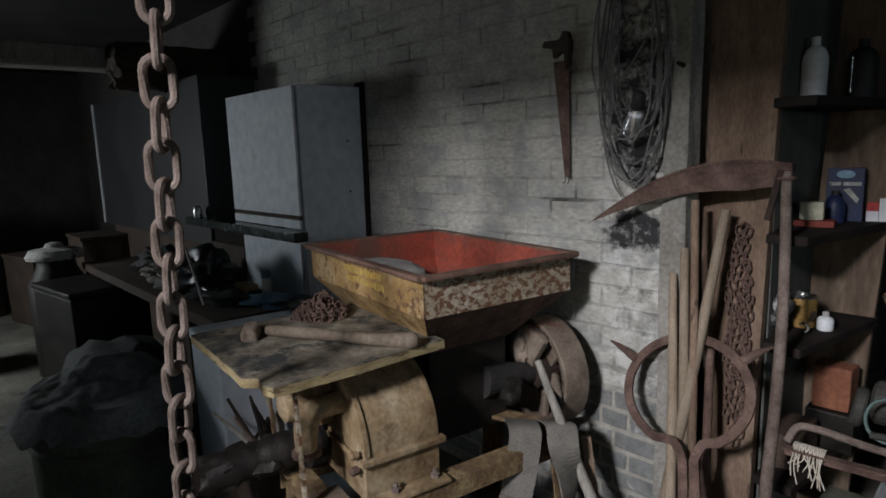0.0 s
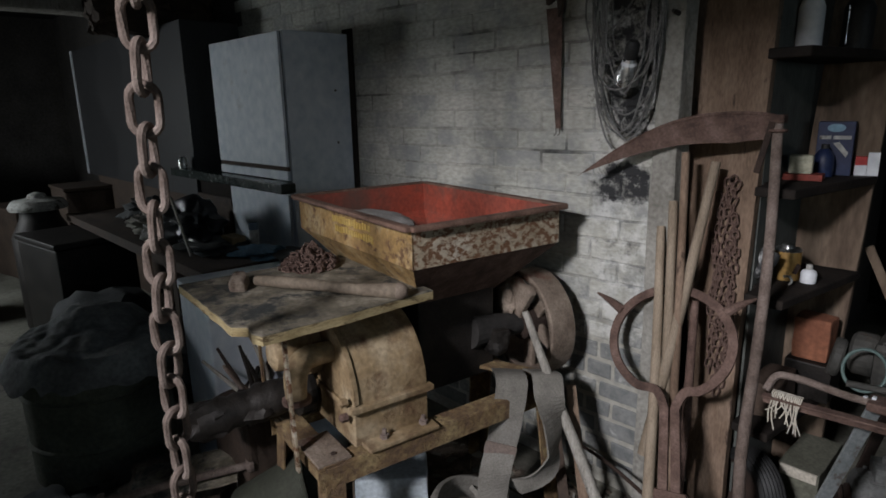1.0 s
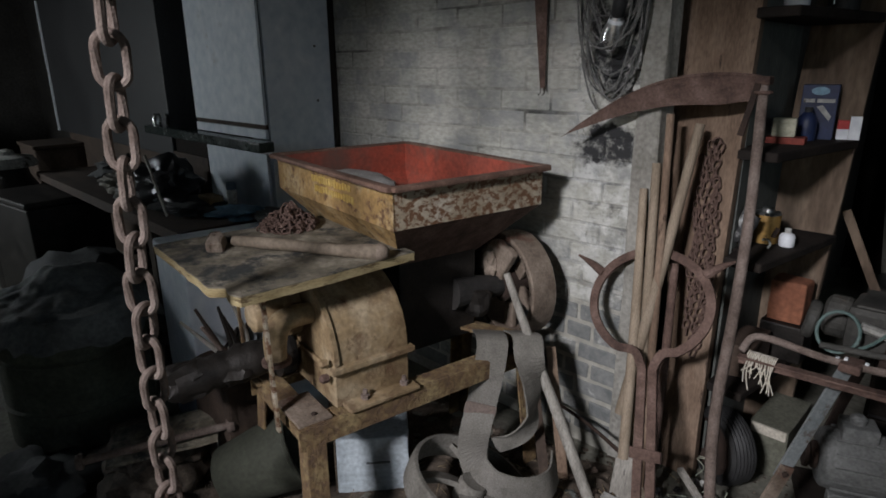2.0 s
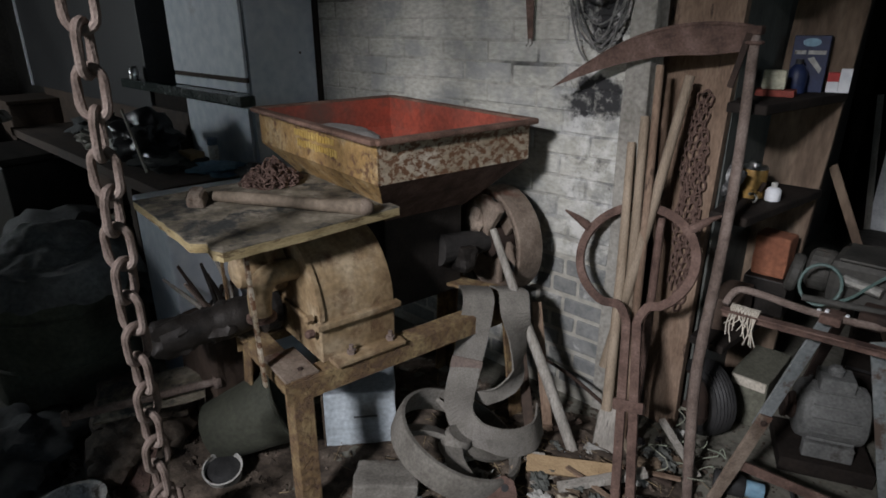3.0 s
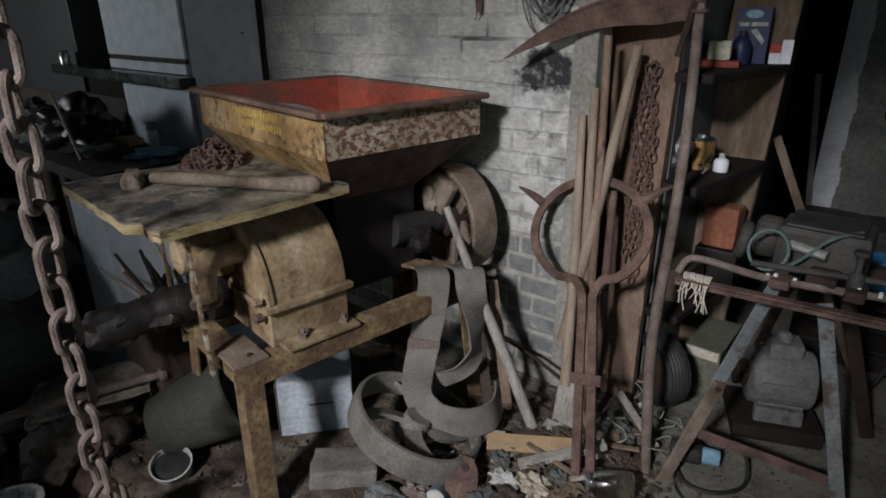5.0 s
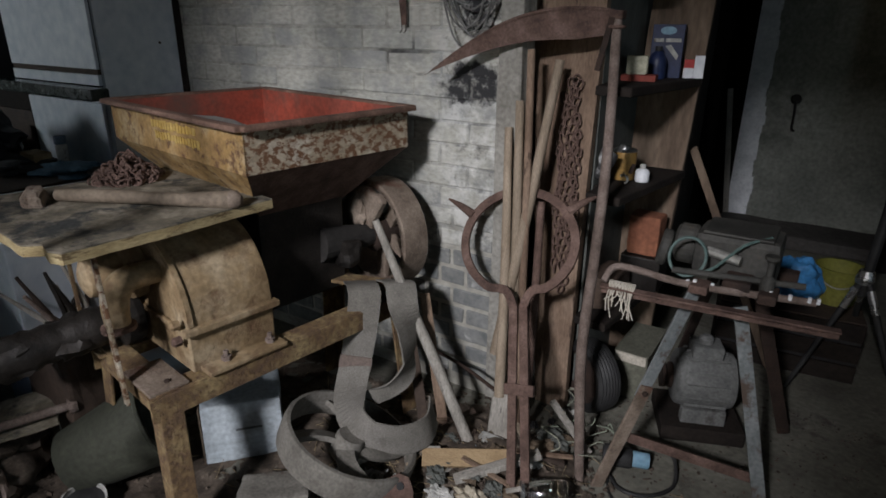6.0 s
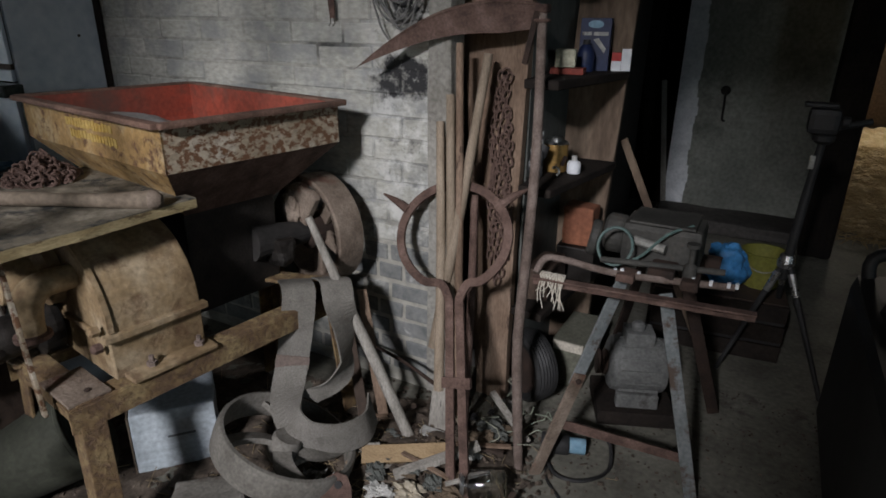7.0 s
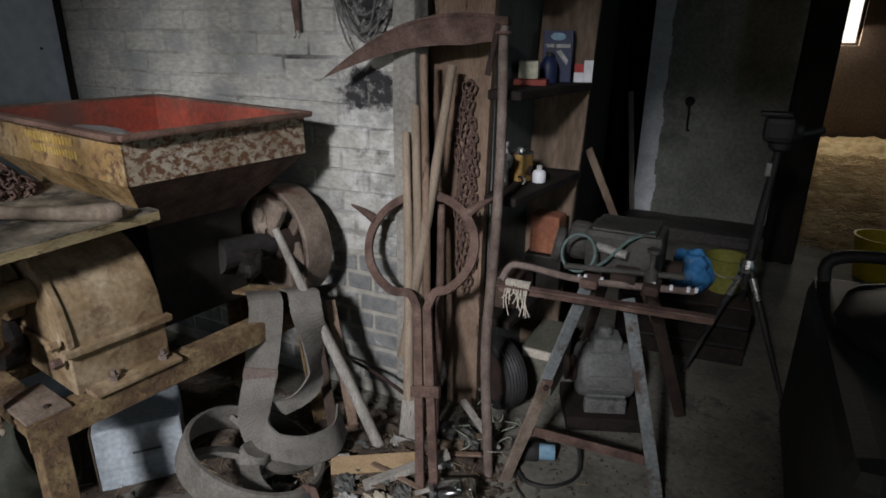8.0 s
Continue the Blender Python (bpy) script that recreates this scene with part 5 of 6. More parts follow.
for (x, y), r, h, mt, lb in (((0.60, 2.33), 0.036, 0.165, WHITE_PLASTIC, "white plastic spray bottle on the top shelf"), ((0.705, 2.42), 0.042, 0.155, RUBBER, "dark glass jug with a bright glint")):
    bt = thing("shelf_bottle", lb, "bottle", at=(x, y, 1.555))
    part("body", lathe([(r * 0.94, 0), (r, 0.005), (r, h * 0.78), (r * 0.75, h * 0.93), (r * 0.35, h)], 22), mt, bt, "", True)
    part("cap", lathe([(r * 0.36, h), (r * 0.36, h * 1.14), (r * 0.3, h * 1.16)], 14), mt, bt, "", True)
    if mt is RUBBER:
        # the jug's highlight, modelled as a thin bright sliver
        part("glint_strip", box(-r - 0.002, -r + 0.003, -r * 0.2, -r * 0.12, 0.02, 0.13, 0.001, pose(0, 0, 0, 0, 0, 55)), STEEL, bt)
pot = thing("clay_pot", "orange terracotta block on the low shelf", "pot", at=(0.685, 2.46, 0.535))
alone("dark_tin_box", box(0.62, 0.765, 2.39, 2.53, 0.40, 0.534, 0.006), BLACK_IRON, "dark square tin box on the low shelf", "box")
part("body", box(-0.055, 0.06, -0.05, 0.05, 0, 0.15, 0.012, None, None, 0.004, 2), TERRACOTTA, pot)
rag = crumpled(0.045, 6, (0.55, 0.5, 1.6), 0.7, (0.590, 2.20, 0.905), 3, None, 0.836)
alone("black_white_rag", rag, surface("black_white_print", [(0.02, 0.02, 0.02), (0.03, 0.03, 0.03), (0.7, 0.7, 0.68)], 0.7, 0, 13, 40, 0.1), "crumpled black and white cloth on the shelf", "cloth", smooth=True)
alone("white_hook", tube([(0.645 + 0.014 * math.cos(a), 2.225, 0.839 + 0.016 + 0.014 * math.sin(a)) for a in [k * 0.45 - 1.2 for k in range(9)]], [0.004, 0.004], 6), DIRTY_WHITE, "small white curled hook", "hook", smooth=True)
alone("dark_box", box(0.585, 0.675, 2.15, 2.35, 0.40, 0.52, 0.01, None, None, 0.006, 3), DARK_WOOD, "dark wooden box on the low shelf", "box")

# ---- floor round the shelf foot ----
tyre = thing("barrow_wheel", "small wheel with a black ribbed rubber tyre by the plank", "wheel", at=(0.628, 2.15, 0.138), turn=(0, 0, -35))
lie = pose(0, 0, 0, 90, 0, 0) @ Matrix.Scale(1.28, 4)
groove = [(0.075, -0.030), (0.092, -0.034)] + [q for k in range(7) for q in ((0.103 - 0.0004 * (k - 3) ** 2, -0.030 + k * 0.0095), (0.106 - 0.0004 * (k - 3) ** 2, -0.026 + k * 0.0095))] + [(0.092, 0.038), (0.075, 0.034)]
part("tread", lathe(groove, 40, lie, None, False), RUBBER, tyre, "ribbed black tread")
part("rim", lathe([(0.02, -0.012), (0.062, -0.012), (0.076, -0.028), (0.076, 0.032), (0.062, 0.014), (0.02, 0.014)], 32, lie), RUST_DARK, tyre, "dark rusty rim", True)
crt = thing("grey_carton", "dusty grey-olive carton with a pale torn edge", "box")
part("body", box(0.668, 0.795, 2.285, 2.56, 0.0, 0.192, 0.004, None, None, 0.003, 3), surface("dusty_olive_card", [(0.10, 0.10, 0.075), (0.16, 0.16, 0.125)], 0.9, 0, 5), crt)
part("torn_edge", box(0.675, 0.79, 2.274, 2.284, 0.158, 0.192, 0.002, None, None, 0.002, 2), CANVAS, crt, "pale torn card edge")
canister = thing("spray_can", "black canister with a light blue cap lying on the floor", "can", at=(0.83, 1.90, 0.034), turn=(0, 90, 18))
part("body", lathe([(0.030, -0.055), (0.034, -0.05), (0.034, 0.03), (0.030, 0.036)], 20), RUBBER, canister, "", True)
part("cap", lathe([(0.026, 0.036), (0.026, 0.085), (0.024, 0.088)], 20), LIGHT_BLUE, canister, "", True)
cabl = tube([(0.80, 1.86, 0.006), (0.86, 1.79, 0.006), (0.94, 1.80, 0.006), (1.0, 1.88, 0.008), (0.985, 1.97, 0.03), (0.95, 2.0, 0.05)], [0.006, 0.006], 8, None, 6)
alone("floor_cable", cabl, RUBBER, "black cable looped on the floor", "cable", smooth=True)
cabl = tube([(0.82, 1.82, 0.004), (0.84, 1.76, 0.004), (0.90, 1.70, 0.004)], [0.004, 0.004], 8, None, 6)
alone("floor_cable", cabl, RUBBER, "short black wire on the floor", "cable", smooth=True)

# ---- litter in front of the wall ----
rust_plate = thing("rusty_plate", "rusty iron plate with round holes in the litter", "plate", at=(0.375, 1.315, 0.072), turn=(-42, 8, 38))
pl = prism([(-0.045, -0.07), (0.05, -0.07), (0.045, 0.03), (0.03, 0.065), (0.0, 0.075), (-0.03, 0.06), (-0.05, 0.01)], 0.008, None, None, 0.002)
part("plate", pl, RUST, rust_plate)
part("hole", lathe([(0.011, 0), (0.011, 0.003)], 14, pose(0.005, -0.001, 0.04, 90, 0, 0)), RUBBER, rust_plate)
can = thing("food_can", "tin can with a blue and white label lying down", "can", at=(0.335, 1.25, 0.04), turn=(62, 0, 25))
part("body", lathe([(0.029, -0.04), (0.031, -0.038), (0.031, 0.038), (0.029, 0.04)], 24), DIRTY_WHITE, can, "", True)
part("label", lathe([(0.0316, -0.005), (0.0316, 0.03)], 24, None, None, False), LIGHT_BLUE, can, "blue paper label", True)
shoe = thing("old_boot", "old grey rubber boot lying in the litter", "boot")
part("foot", crumpled(0.06, 3, (1.35, 0.7, 0.5), 0.35, (0.225, 1.165, 0.03), 4, None, 0.002), GREY_PAINT, shoe, "", True)
part("shaft", crumpled(0.055, 9, (0.9, 0.6, 0.75), 0.6, (0.29, 1.225, 0.03), 4, None, 0.002), RUST_PALE, shoe, "", True)
alone("sawn_board", bar((0.325, 1.51, 0.066), (0.555, 1.655, 0.066), 0.055, 0.022, None, 0.002, (0.3, -0.5, 0.8)), NEW_WOOD, "short freshly broken yellow board in the litter", "board")
alone("wood_stick", bar((0.45, 1.50, 0.05), (0.64, 1.69, 0.10), 0.03, 0.022, None, 0.003, (0, 0, 1), 0.002, 2), GREY_WOOD, "grey wooden batten across the litter", "batten")
jar = thing("glass_jar", "glass jar lying on its side in the litter", "jar", at=(0.705, 1.60, 0.048), turn=(88, 0, -60))
part("body", lathe([(0.036, -0.06), (0.042, -0.054), (0.042, 0.045), (0.03, 0.06), (0.03, 0.07)], 26), glass, jar, "", True)
part("rim", lathe([(0.033, 0.066), (0.034, 0.076), (0.028, 0.078)], 22), STEEL, jar, "", True)
rng = random.Random(21)
for (x, y), r, m, lb in (((0.415, 1.63), 0.055, surface("blue_white_print", [(0.25, 0.40, 0.55), (0.62, 0.66, 0.68)], 0.7, 0, 14), "crumpled blue and white plastic packet"), ((0.435, 1.44), 0.045, DIRTY_WHITE, "crumpled scrap of white paper"), ((0.52, 1.475), 0.05, surface("cream_paper", [(0.30, 0.26, 0.19), (0.46, 0.41, 0.32)], 0.85, 0, 12), "torn cream paper sack"), ((0.43, 1.32), 0.05, DUSTY_BACK, "grey crumpled rubber glove"), ((0.50, 1.36), 0.06, DARK_WOOD, "brown crumpled piece of sacking"), ((0.36, 1.72), 0.05, DARK_WOOD, "dark crumpled leather scrap"), ((0.32, 1.66), 0.045, DUSTY_BACK, "grey lump of plaster"), ((0.62, 1.86), 0.045, DUSTY_BACK, "broken grey plaster lump"), ((0.60, 1.72), 0.03, DIRTY_WHITE, "small pale rubble lump")):
    alone("litter_scrap", crumpled(r, rng.random() * 20, (1.0, 0.75, 0.45), 0.75, (x, y, 0.03), 4, None, 0.001), m, lb, "litter", "litter by the wall", smooth=False)
box_t = box(0.40, 0.48, 1.715, 1.765, 0.0, 0.04, 0.003)
alone("white_carton", box_t, DIRTY_WHITE, "small white carton under the wooden paddle", "carton")
alone("bent_root", tube([(-0.02, 1.22, 0.02), (0.10, 1.30, 0.035), (0.18, 1.42, 0.06), (0.24, 1.50, 0.075), (0.36, 1.56, 0.085)], [0.009, 0.011, 0.008, 0.006], 8, None, 6, 0.4), GREY_WOOD, "thin dry twisted root over the litter", "root", smooth=True)
alone("batten", bar((0.56, 1.97, 0.10), (0.74, 1.86, 0.03), 0.022, 0.015, None, 0.002), GREY_WOOD, "short grey batten by the plank foot", "batten")
string = bmesh.new()
rng = random.Random(33)
for k in range(12):
    p = Vector((rng.uniform(0.58, 0.78), rng.uniform(1.78, 2.05), 0.02 + rng.uniform(0, 0.05)))
    pts = [p]
    for i in range(4):
        p = p + Vector((rng.uniform(-0.05, 0.05), rng.uniform(-0.05, 0.05), rng.uniform(-0.015, 0.02)))
        p.z = max(0.006, p.z)
        pts.append(p)
    tube(pts, [0.002, 0.002], 5, string, 4)
alone("baler_twine", string, surface("twine", [(0.20, 0.24, 0.18), (0.34, 0.33, 0.26)], 0.9), "tangle of pale baler twine on the floor", "twine", "", "stuff")

def sheet_scrap(x, y, z, w, l, turn, seed, mat, label):
    """A thin crumpled sheet of paper, foil or plastic lying on the litter."""
    b = bmesh.new()
    bmesh.ops.create_grid(b, x_segments=9, y_segments=9, size=0.5)
    for v in b.verts:
        r = 1 + 0.3 * noise.noise(Vector((v.co.x * 4 + seed, v.co.y * 4, seed)))
        h = 0.35 * noise.noise(Vector((v.co.x * 2.6 + seed * 3, v.co.y * 2.6, 0))) + 0.12 * noise.noise(Vector((v.co.x * 8 + seed, v.co.y * 8, 5)))
        v.co = Vector((v.co.x * w * r, v.co.y * l * r, 0.012 + abs(h) * min(w, l)))
    r = bmesh.ops.extrude_face_region(b, geom=b.faces[:])
    for v in [v for v in r["geom"] if isinstance(v, bmesh.types.BMVert)]:
        v.co.z += 0.0012
    b.transform(pose(x, y, z, 0, 0, turn))
    return alone("paper_scrap", b, mat, label, "litter", "litter by the wall")


PAPERS = [(DIRTY_WHITE, "torn dirty white paper scrap in the litter"), (LIGHT_BLUE, "torn light blue plastic scrap in the litter"), (surface("brown_card", [(0.085, 0.062, 0.042), (0.15, 0.112, 0.075)], 0.9, 0, 9), "torn brown cardboard scrap in the litter"), (DUSTY_BACK, "grey crumpled rag scrap in the litter"), (WHITE_PLASTIC, "crumpled white plastic scrap in the litter"), (surface("black_plastic", [(0.015, 0.015, 0.016), (0.03, 0.03, 0.032)], 0.4, 0, 9), "torn black plastic scrap in the litter")]
rng = random.Random(50)
for k in range(22):
    x, y = 0.42 + rng.gauss(0, 0.17), 1.55 + rng.gauss(0, 0.16)
    m, lb = PAPERS[(2, 3, 2, 3, 2, 2, 3, 2, 0, 2)[k % 10]]
    s = rng.uniform(0.035, 0.085)
    sheet_scrap(x, y, 0.01 + 0.045 * math.exp(-((x - 0.40) / 0.30) ** 2 - ((y - 1.62) / 0.24) ** 2), s, s * rng.uniform(0.5, 1.0), rng.uniform(0, 180), k * 1.7, m, lb)
for k in range(10):
    x, y = 0.60 + rng.gauss(0, 0.07), 1.90 + rng.gauss(0, 0.07)
    m, lb = PAPERS[(2, 3, 5, 0)[k % 4]]
    s = rng.uniform(0.03, 0.07)
    sheet_scrap(x, y, 0.012, s, s * 0.7, rng.uniform(0, 180), 90 + k * 1.3, m, lb)
rng = random.Random(61)
for k in range(14):
    x, y = 0.42 + rng.gauss(0, 0.2), 1.58 + rng.gauss(0, 0.17)
    an, ln = rng.uniform(0, math.pi), rng.uniform(0.08, 0.22)
    z = 0.03 + 0.045 * math.exp(-((x - 0.40) / 0.30) ** 2 - ((y - 1.62) / 0.24) ** 2)
    p, q = Vector((x, y, z)), Vector((x + ln * math.cos(an), y + ln * math.sin(an), z + rng.uniform(-0.02, 0.03)))
    alone("broken_stick", bar(p, q, rng.uniform(0.008, 0.02), rng.uniform(0.006, 0.012), None, 0.001), (GREY_WOOD, DARK_WOOD, ASH, PLANK)[k % 4], "short broken stick in the litter", "stick", "litter by the wall")

# loose dirt, chips and straw bits
def scatter(name, n, region, size, mat, label, seed, height):
    rng = random.Random(seed)
    verts, faces = [], []
    for k in range(n):
        x, y = region(rng)
        z = height(x, y)
        sx, sy, sz = rng.uniform(*size[0]), rng.uniform(*size[1]), rng.uniform(*size[2])
        m = pose(x, y, z + sz * 0.3, rng.uniform(-25, 25), rng.uniform(-25, 25), rng.uniform(0, 360))
        i = len(verts)
        for cx, cy, cz in ((-1, -1, -1), (1, -1, -1), (1, 1, -1), (-1, 1, -1), (-0.7, -0.6, 1), (0.6, -0.7, 1), (0.7, 0.6, 1), (-0.6, 0.7, 1)):
            verts.append(m @ Vector((cx * sx / 2 * rng.uniform(0.7, 1.2), cy * sy / 2 * rng.uniform(0.7, 1.2), cz * sz / 2)))
        faces += [[i + q for q in f] for f in ((3, 2, 1, 0), (4, 5, 6, 7), (0, 1, 5, 4), (1, 2, 6, 5), (2, 3, 7, 6), (3, 0, 4, 7))]
    me = bpy.data.meshes.new(name)
    me.from_pydata(verts, [], faces)
    me.materials.append(mat)
    return tagged(new(name, me), label, "debris", "", "stuff")


def mound(x, y):
    return 0.045 * math.exp(-((x - 0.40) / 0.30) ** 2 - ((y - 1.62) / 0.24) ** 2) + 0.03 * math.exp(-((x + 0.55) / 0.3) ** 2 - ((y - 0.75) / 0.25) ** 2)


heapm = bmesh.new()
bmesh.ops.create_grid(heapm, x_segments=110, y_segments=90, size=1)
for v in heapm.verts:
    x, y = v.co.x * 0.95 - 0.05, v.co.y * 0.72 + 1.28
    edge = max(abs(v.co.x), abs(v.co.y)) - 0.78 + 0.22 * noise.noise(Vector((x * 5, y * 5, 6)))
    z = mound(x, y) - max(0, edge) * 0.14
    v.co = Vector((x, y, z + 0.004 + (0.012 + z * 0.25) * noise.noise(Vector((x * 18, y * 18, 0))) + 0.007 * noise.noise(Vector((x * 60, y * 60, 2)))))
alone("dirt_layer", heapm, DEBRIS, "layer of dark dirt, dust and crumbs on the floor", "dirt", "", "stuff", True)
near_wall = lambda r: (0.40 + r.gauss(0, 0.24), 1.58 + r.gauss(0, 0.20))
under_mill = lambda r: (-0.50 + r.gauss(0, 0.35), 0.85 + r.gauss(0, 0.30))
scatter("debris_chips", 1500, near_wall, ((0.006, 0.035), (0.005, 0.018), (0.002, 0.010)), DEBRIS, "chips of wood, plaster and dirt littering the floor", 1, mound)
scatter("debris_chips", 1100, under_mill, ((0.006, 0.035), (0.005, 0.020), (0.002, 0.012)), DEBRIS, "crumbs of dirt and rust under the mill", 2, mound)
scatter("straw_bits", 380, lambda r: (0.22 + r.gauss(0, 0.30), 1.42 + r.gauss(0, 0.24)), ((0.03, 0.09), (0.001, 0.003), (0.001, 0.002)), OLD_STRAW, "scattered bits of dry straw on the floor", 3, lambda x, y: mound(x, y) + 0.008)
scatter("floor_grit", 900, lambda r: (r.uniform(0.5, 1.6), r.uniform(1.2, 2.6)), ((0.003, 0.014), (0.003, 0.010), (0.001, 0.005)), DEBRIS, "fine grit on the concrete floor", 4, lambda x, y: 0.0)

# ---- under and behind the mill ----
wbox = thing("white_block", "dirty white foam block with a cardboard end under the mill", "block", at=(-0.268, 1.16, 0), turn=(0, 0, 50))
part("body", box(0.0, 0.245, 0.0, 0.19, 0.004, 0.215, 0.008, None, None, 0.004, 3), surface("blue_white_foam", [(0.36, 0.41, 0.44), (0.50, 0.55, 0.58)], 0.75, 0, 5, 60, 0.2, (0.22, 0.22, 0.20), 4, 0.58, soft=0.15), wbox)
part("card_end", box(-0.006, -0.001, 0.004, 0.186, 0.006, 0.212, 0.001), BROWN_WOOD, wbox, "brown cardboard end")
part("strap", box(0.10, 0.18, -0.004, -0.001, 0.118, 0.124, 0.0), GREY_PAINT, wbox)
pail = thing("tipped_bucket", "dull olive plastic bucket lying tipped over", "bucket", at=(-0.425, 0.985, 0.150), turn=(0, 66, 48))
pail.matrix_world = pail.matrix_world @ Matrix.Scale(0.86, 4)
part("body", lathe([(0.115, -0.16), (0.12, -0.155), (0.155, 0.15), (0.165, 0.155), (0.165, 0.172), (0.150, 0.172), (0.112, -0.145), (0.02, -0.15)], 36), OLIVE_DRUM, pail, "", True)
part("rim", tube([(0.163 * math.cos(a), 0.163 * math.sin(a), 0.165) for a in [k * math.pi / 18 for k in range(36)]], 0.007, 6, None, 0, 0, True), OLIVE_DRUM, pail)
sp = thing("enamel_pot", "small chipped white enamel pot on the floor", "pot", at=(-0.385, 0.845, 0.0), turn=(10, 16, 0))
sp.matrix_world = sp.matrix_world @ Matrix.Scale(0.9, 4)
part("body", lathe([(0.052, 0), (0.058, 0.004), (0.066, 0.075), (0.069, 0.078), (0.063, 0.078), (0.054, 0.01), (0.01, 0.008)], 28), DIRTY_WHITE, sp, "", True)
part("tar", lathe([(0.058, 0.055), (0.06, 0.06), (0.03, 0.066), (0.004, 0.067)], 24), RUBBER, sp, "black tarry contents")
bs = thing("enamel_basin", "chipped dirty white enamel basin on the floor", "basin", at=(-0.50, 0.425, 0.0), turn=(5, -8, 0))
part("body", lathe([(0.07, 0), (0.08, 0.004), (0.118, 0.085), (0.125, 0.09), (0.112, 0.09), (0.074, 0.012), (0.01, 0.01)], 32), DIRTY_WHITE, bs, "", True)
part("dirt_inside", lathe([(0.085, 0.035), (0.08, 0.042), (0.03, 0.046), (0.005, 0.047)], 24), DEBRIS, bs)
boltb = thing("long_bolt", "long rusty bolt bar lying across a dusty board", "bolt")
part("bar", tube([(-0.69, 0.53, 0.255), (-0.54, 0.92, 0.262)], [0.013, 0.013], 10), RUST_PALE, boltb)
part("bolt_head", lathe([(0.024, 0), (0.026, 0.01), (0.022, 0.02)], 12, look((-0.69, 0.53, 0.255), (-0.54, 0.92, 0.262))), RUST_PALE, boltb)
part("bolt_nut", lathe([(0.024, 0), (0.026, 0.012), (0.022, 0.024)], 12, look((-0.54, 0.92, 0.262), (-0.69, 0.53, 0.255))), RUST_PALE, boltb)
scrap_pile = crumpled(0.17, 31, (1.25, 1.1, 0.62), 0.4, (-0.82, 0.78, 0.09), 4, None, 0.001)
crumpled(0.12, 17, (1.2, 0.9, 0.7), 0.45, (-0.66, 0.66, 0.06), 4, scrap_pile, 0.001)
alone("scrap_heap", scrap_pile, DEBRIS, "dark heap of oily scrap beside the mill", "scrap heap", "", "stuff", True)
tray = bmesh.new()
bmesh.ops.create_grid(tray, x_segments=14, y_segments=10, size=0.5)
for v in tray.verts:
    v.co = Vector((v.co.x * 0.34, v.co.y * 0.20, 0.006 * noise.noise(Vector((v.co.x * 5, v.co.y * 5, 2)))))
r = bmesh.ops.extrude_face_region(tray, geom=tray.faces[:])
for v in [v for v in r["geom"] if isinstance(v, bmesh.types.BMVert)]:
    v.co.z += 0.010
tray.transform(pose(-0.70, 0.78, 0.215, 4, -5, 62))
alone("dusty_board", tray, DUSTY_BOARD, "thin dusty board lying on the scrap heap", "board")
alone("bent_tin_sheet", bar((-0.52, 0.60, 0.005), (-0.60, 0.70, 0.13), 0.10, 0.003, None, 0.001, (0.5, -0.6, 0.5), 0.006, 4), RUST, "bent rusty tin sheet on the floor", "sheet")
alone("wooden_prop", bar((-0.635, 0.935, 0.0), (-0.605, 0.945, 0.46), 0.034, 0.030, None, 0.003, (0.7, -0.7, 0), 0.002, 3), GREY_WOOD, "weathered square wooden prop under the shaft", "prop")
scrap = thing("scrap_forks", "bundle of dark bent fork tines and sticks", "scrap")
rng = random.Random(17)
for k in range(10):
    p = Vector((-0.66 + rng.uniform(-0.10, 0.12), 1.0 + rng.uniform(-0.06, 0.06), 0.42))
    q = p + Vector((rng.uniform(-0.14, 0.06), rng.uniform(-0.14, 0.1), rng.uniform(0.12, 0.26)))
    part("tine", tube([p, p.lerp(q, 0.5) + Vector((0.02, 0.02, -0.03)), q], [0.013, 0.010, 0.005], 8, None, 4, 0.2), (BLACK_IRON, GREY_WOOD, RUST_DARK, RUST_PALE)[k % 4], scrap)
part("base_block", box(-0.78, -0.52, 0.92, 1.10, 0.0, 0.43, 0.01, None, None, 0.01, 4), DARK_WOOD, scrap)
fr_ = thing("white_freezer", "old white freezer cabinet behind the mill", "freezer", at=(-1.30, 1.22, 0), turn=(0, 0, -8))
part("body", box(0.13, 0.55, -0.20, 0.30, 0.0, 0.72, 0.01), ENAMEL, fr_)
part("lid", box(0.125, 0.556, -0.205, 0.305, 0.724, 0.768, 0.012), ENAMEL, fr_)
part("hinge_strip", box(0.105, 0.124, -0.19, -0.17, 0.05, 0.70, 0.003), RUBBER, fr_, "dark rubber edge strip")
for i, (x, y, r, s) in enumerate(((-1.30, 1.42, 0.10, 2), (-1.62, 1.30, 0.13, 5), (-1.1, 1.5, 0.09, 8))):
    alone("dusty_cloth", crumpled(r, s, (1.4, 1.0, 0.22), 0.6, (x, y, 0.785), 4, None, 0.770), (surface("blue_cloth", [(0.05, 0.11, 0.17), (0.09, 0.17, 0.24)], 0.9) if i == 0 else DARK_CLOTH), "crumpled blue-grey cloth on the freezer" if i == 0 else "dark crumpled cloth on the bench", "cloth", smooth=True)
bb = thing("bench_bottle", "small pale bottle with a blue cap", "bottle", at=(-1.43, 1.46, 0.77))
part("body", lathe([(0.020, 0), (0.022, 0.003), (0.022, 0.085), (0.016, 0.095)], 18), DIRTY_WHITE, bb, "", True)
part("cap", lathe([(0.023, 0.095), (0.023, 0.125), (0.02, 0.128)], 18), surface("slate_cap", [(0.07, 0.10, 0.14), (0.10, 0.14, 0.18)], 0.6), bb, "", True)
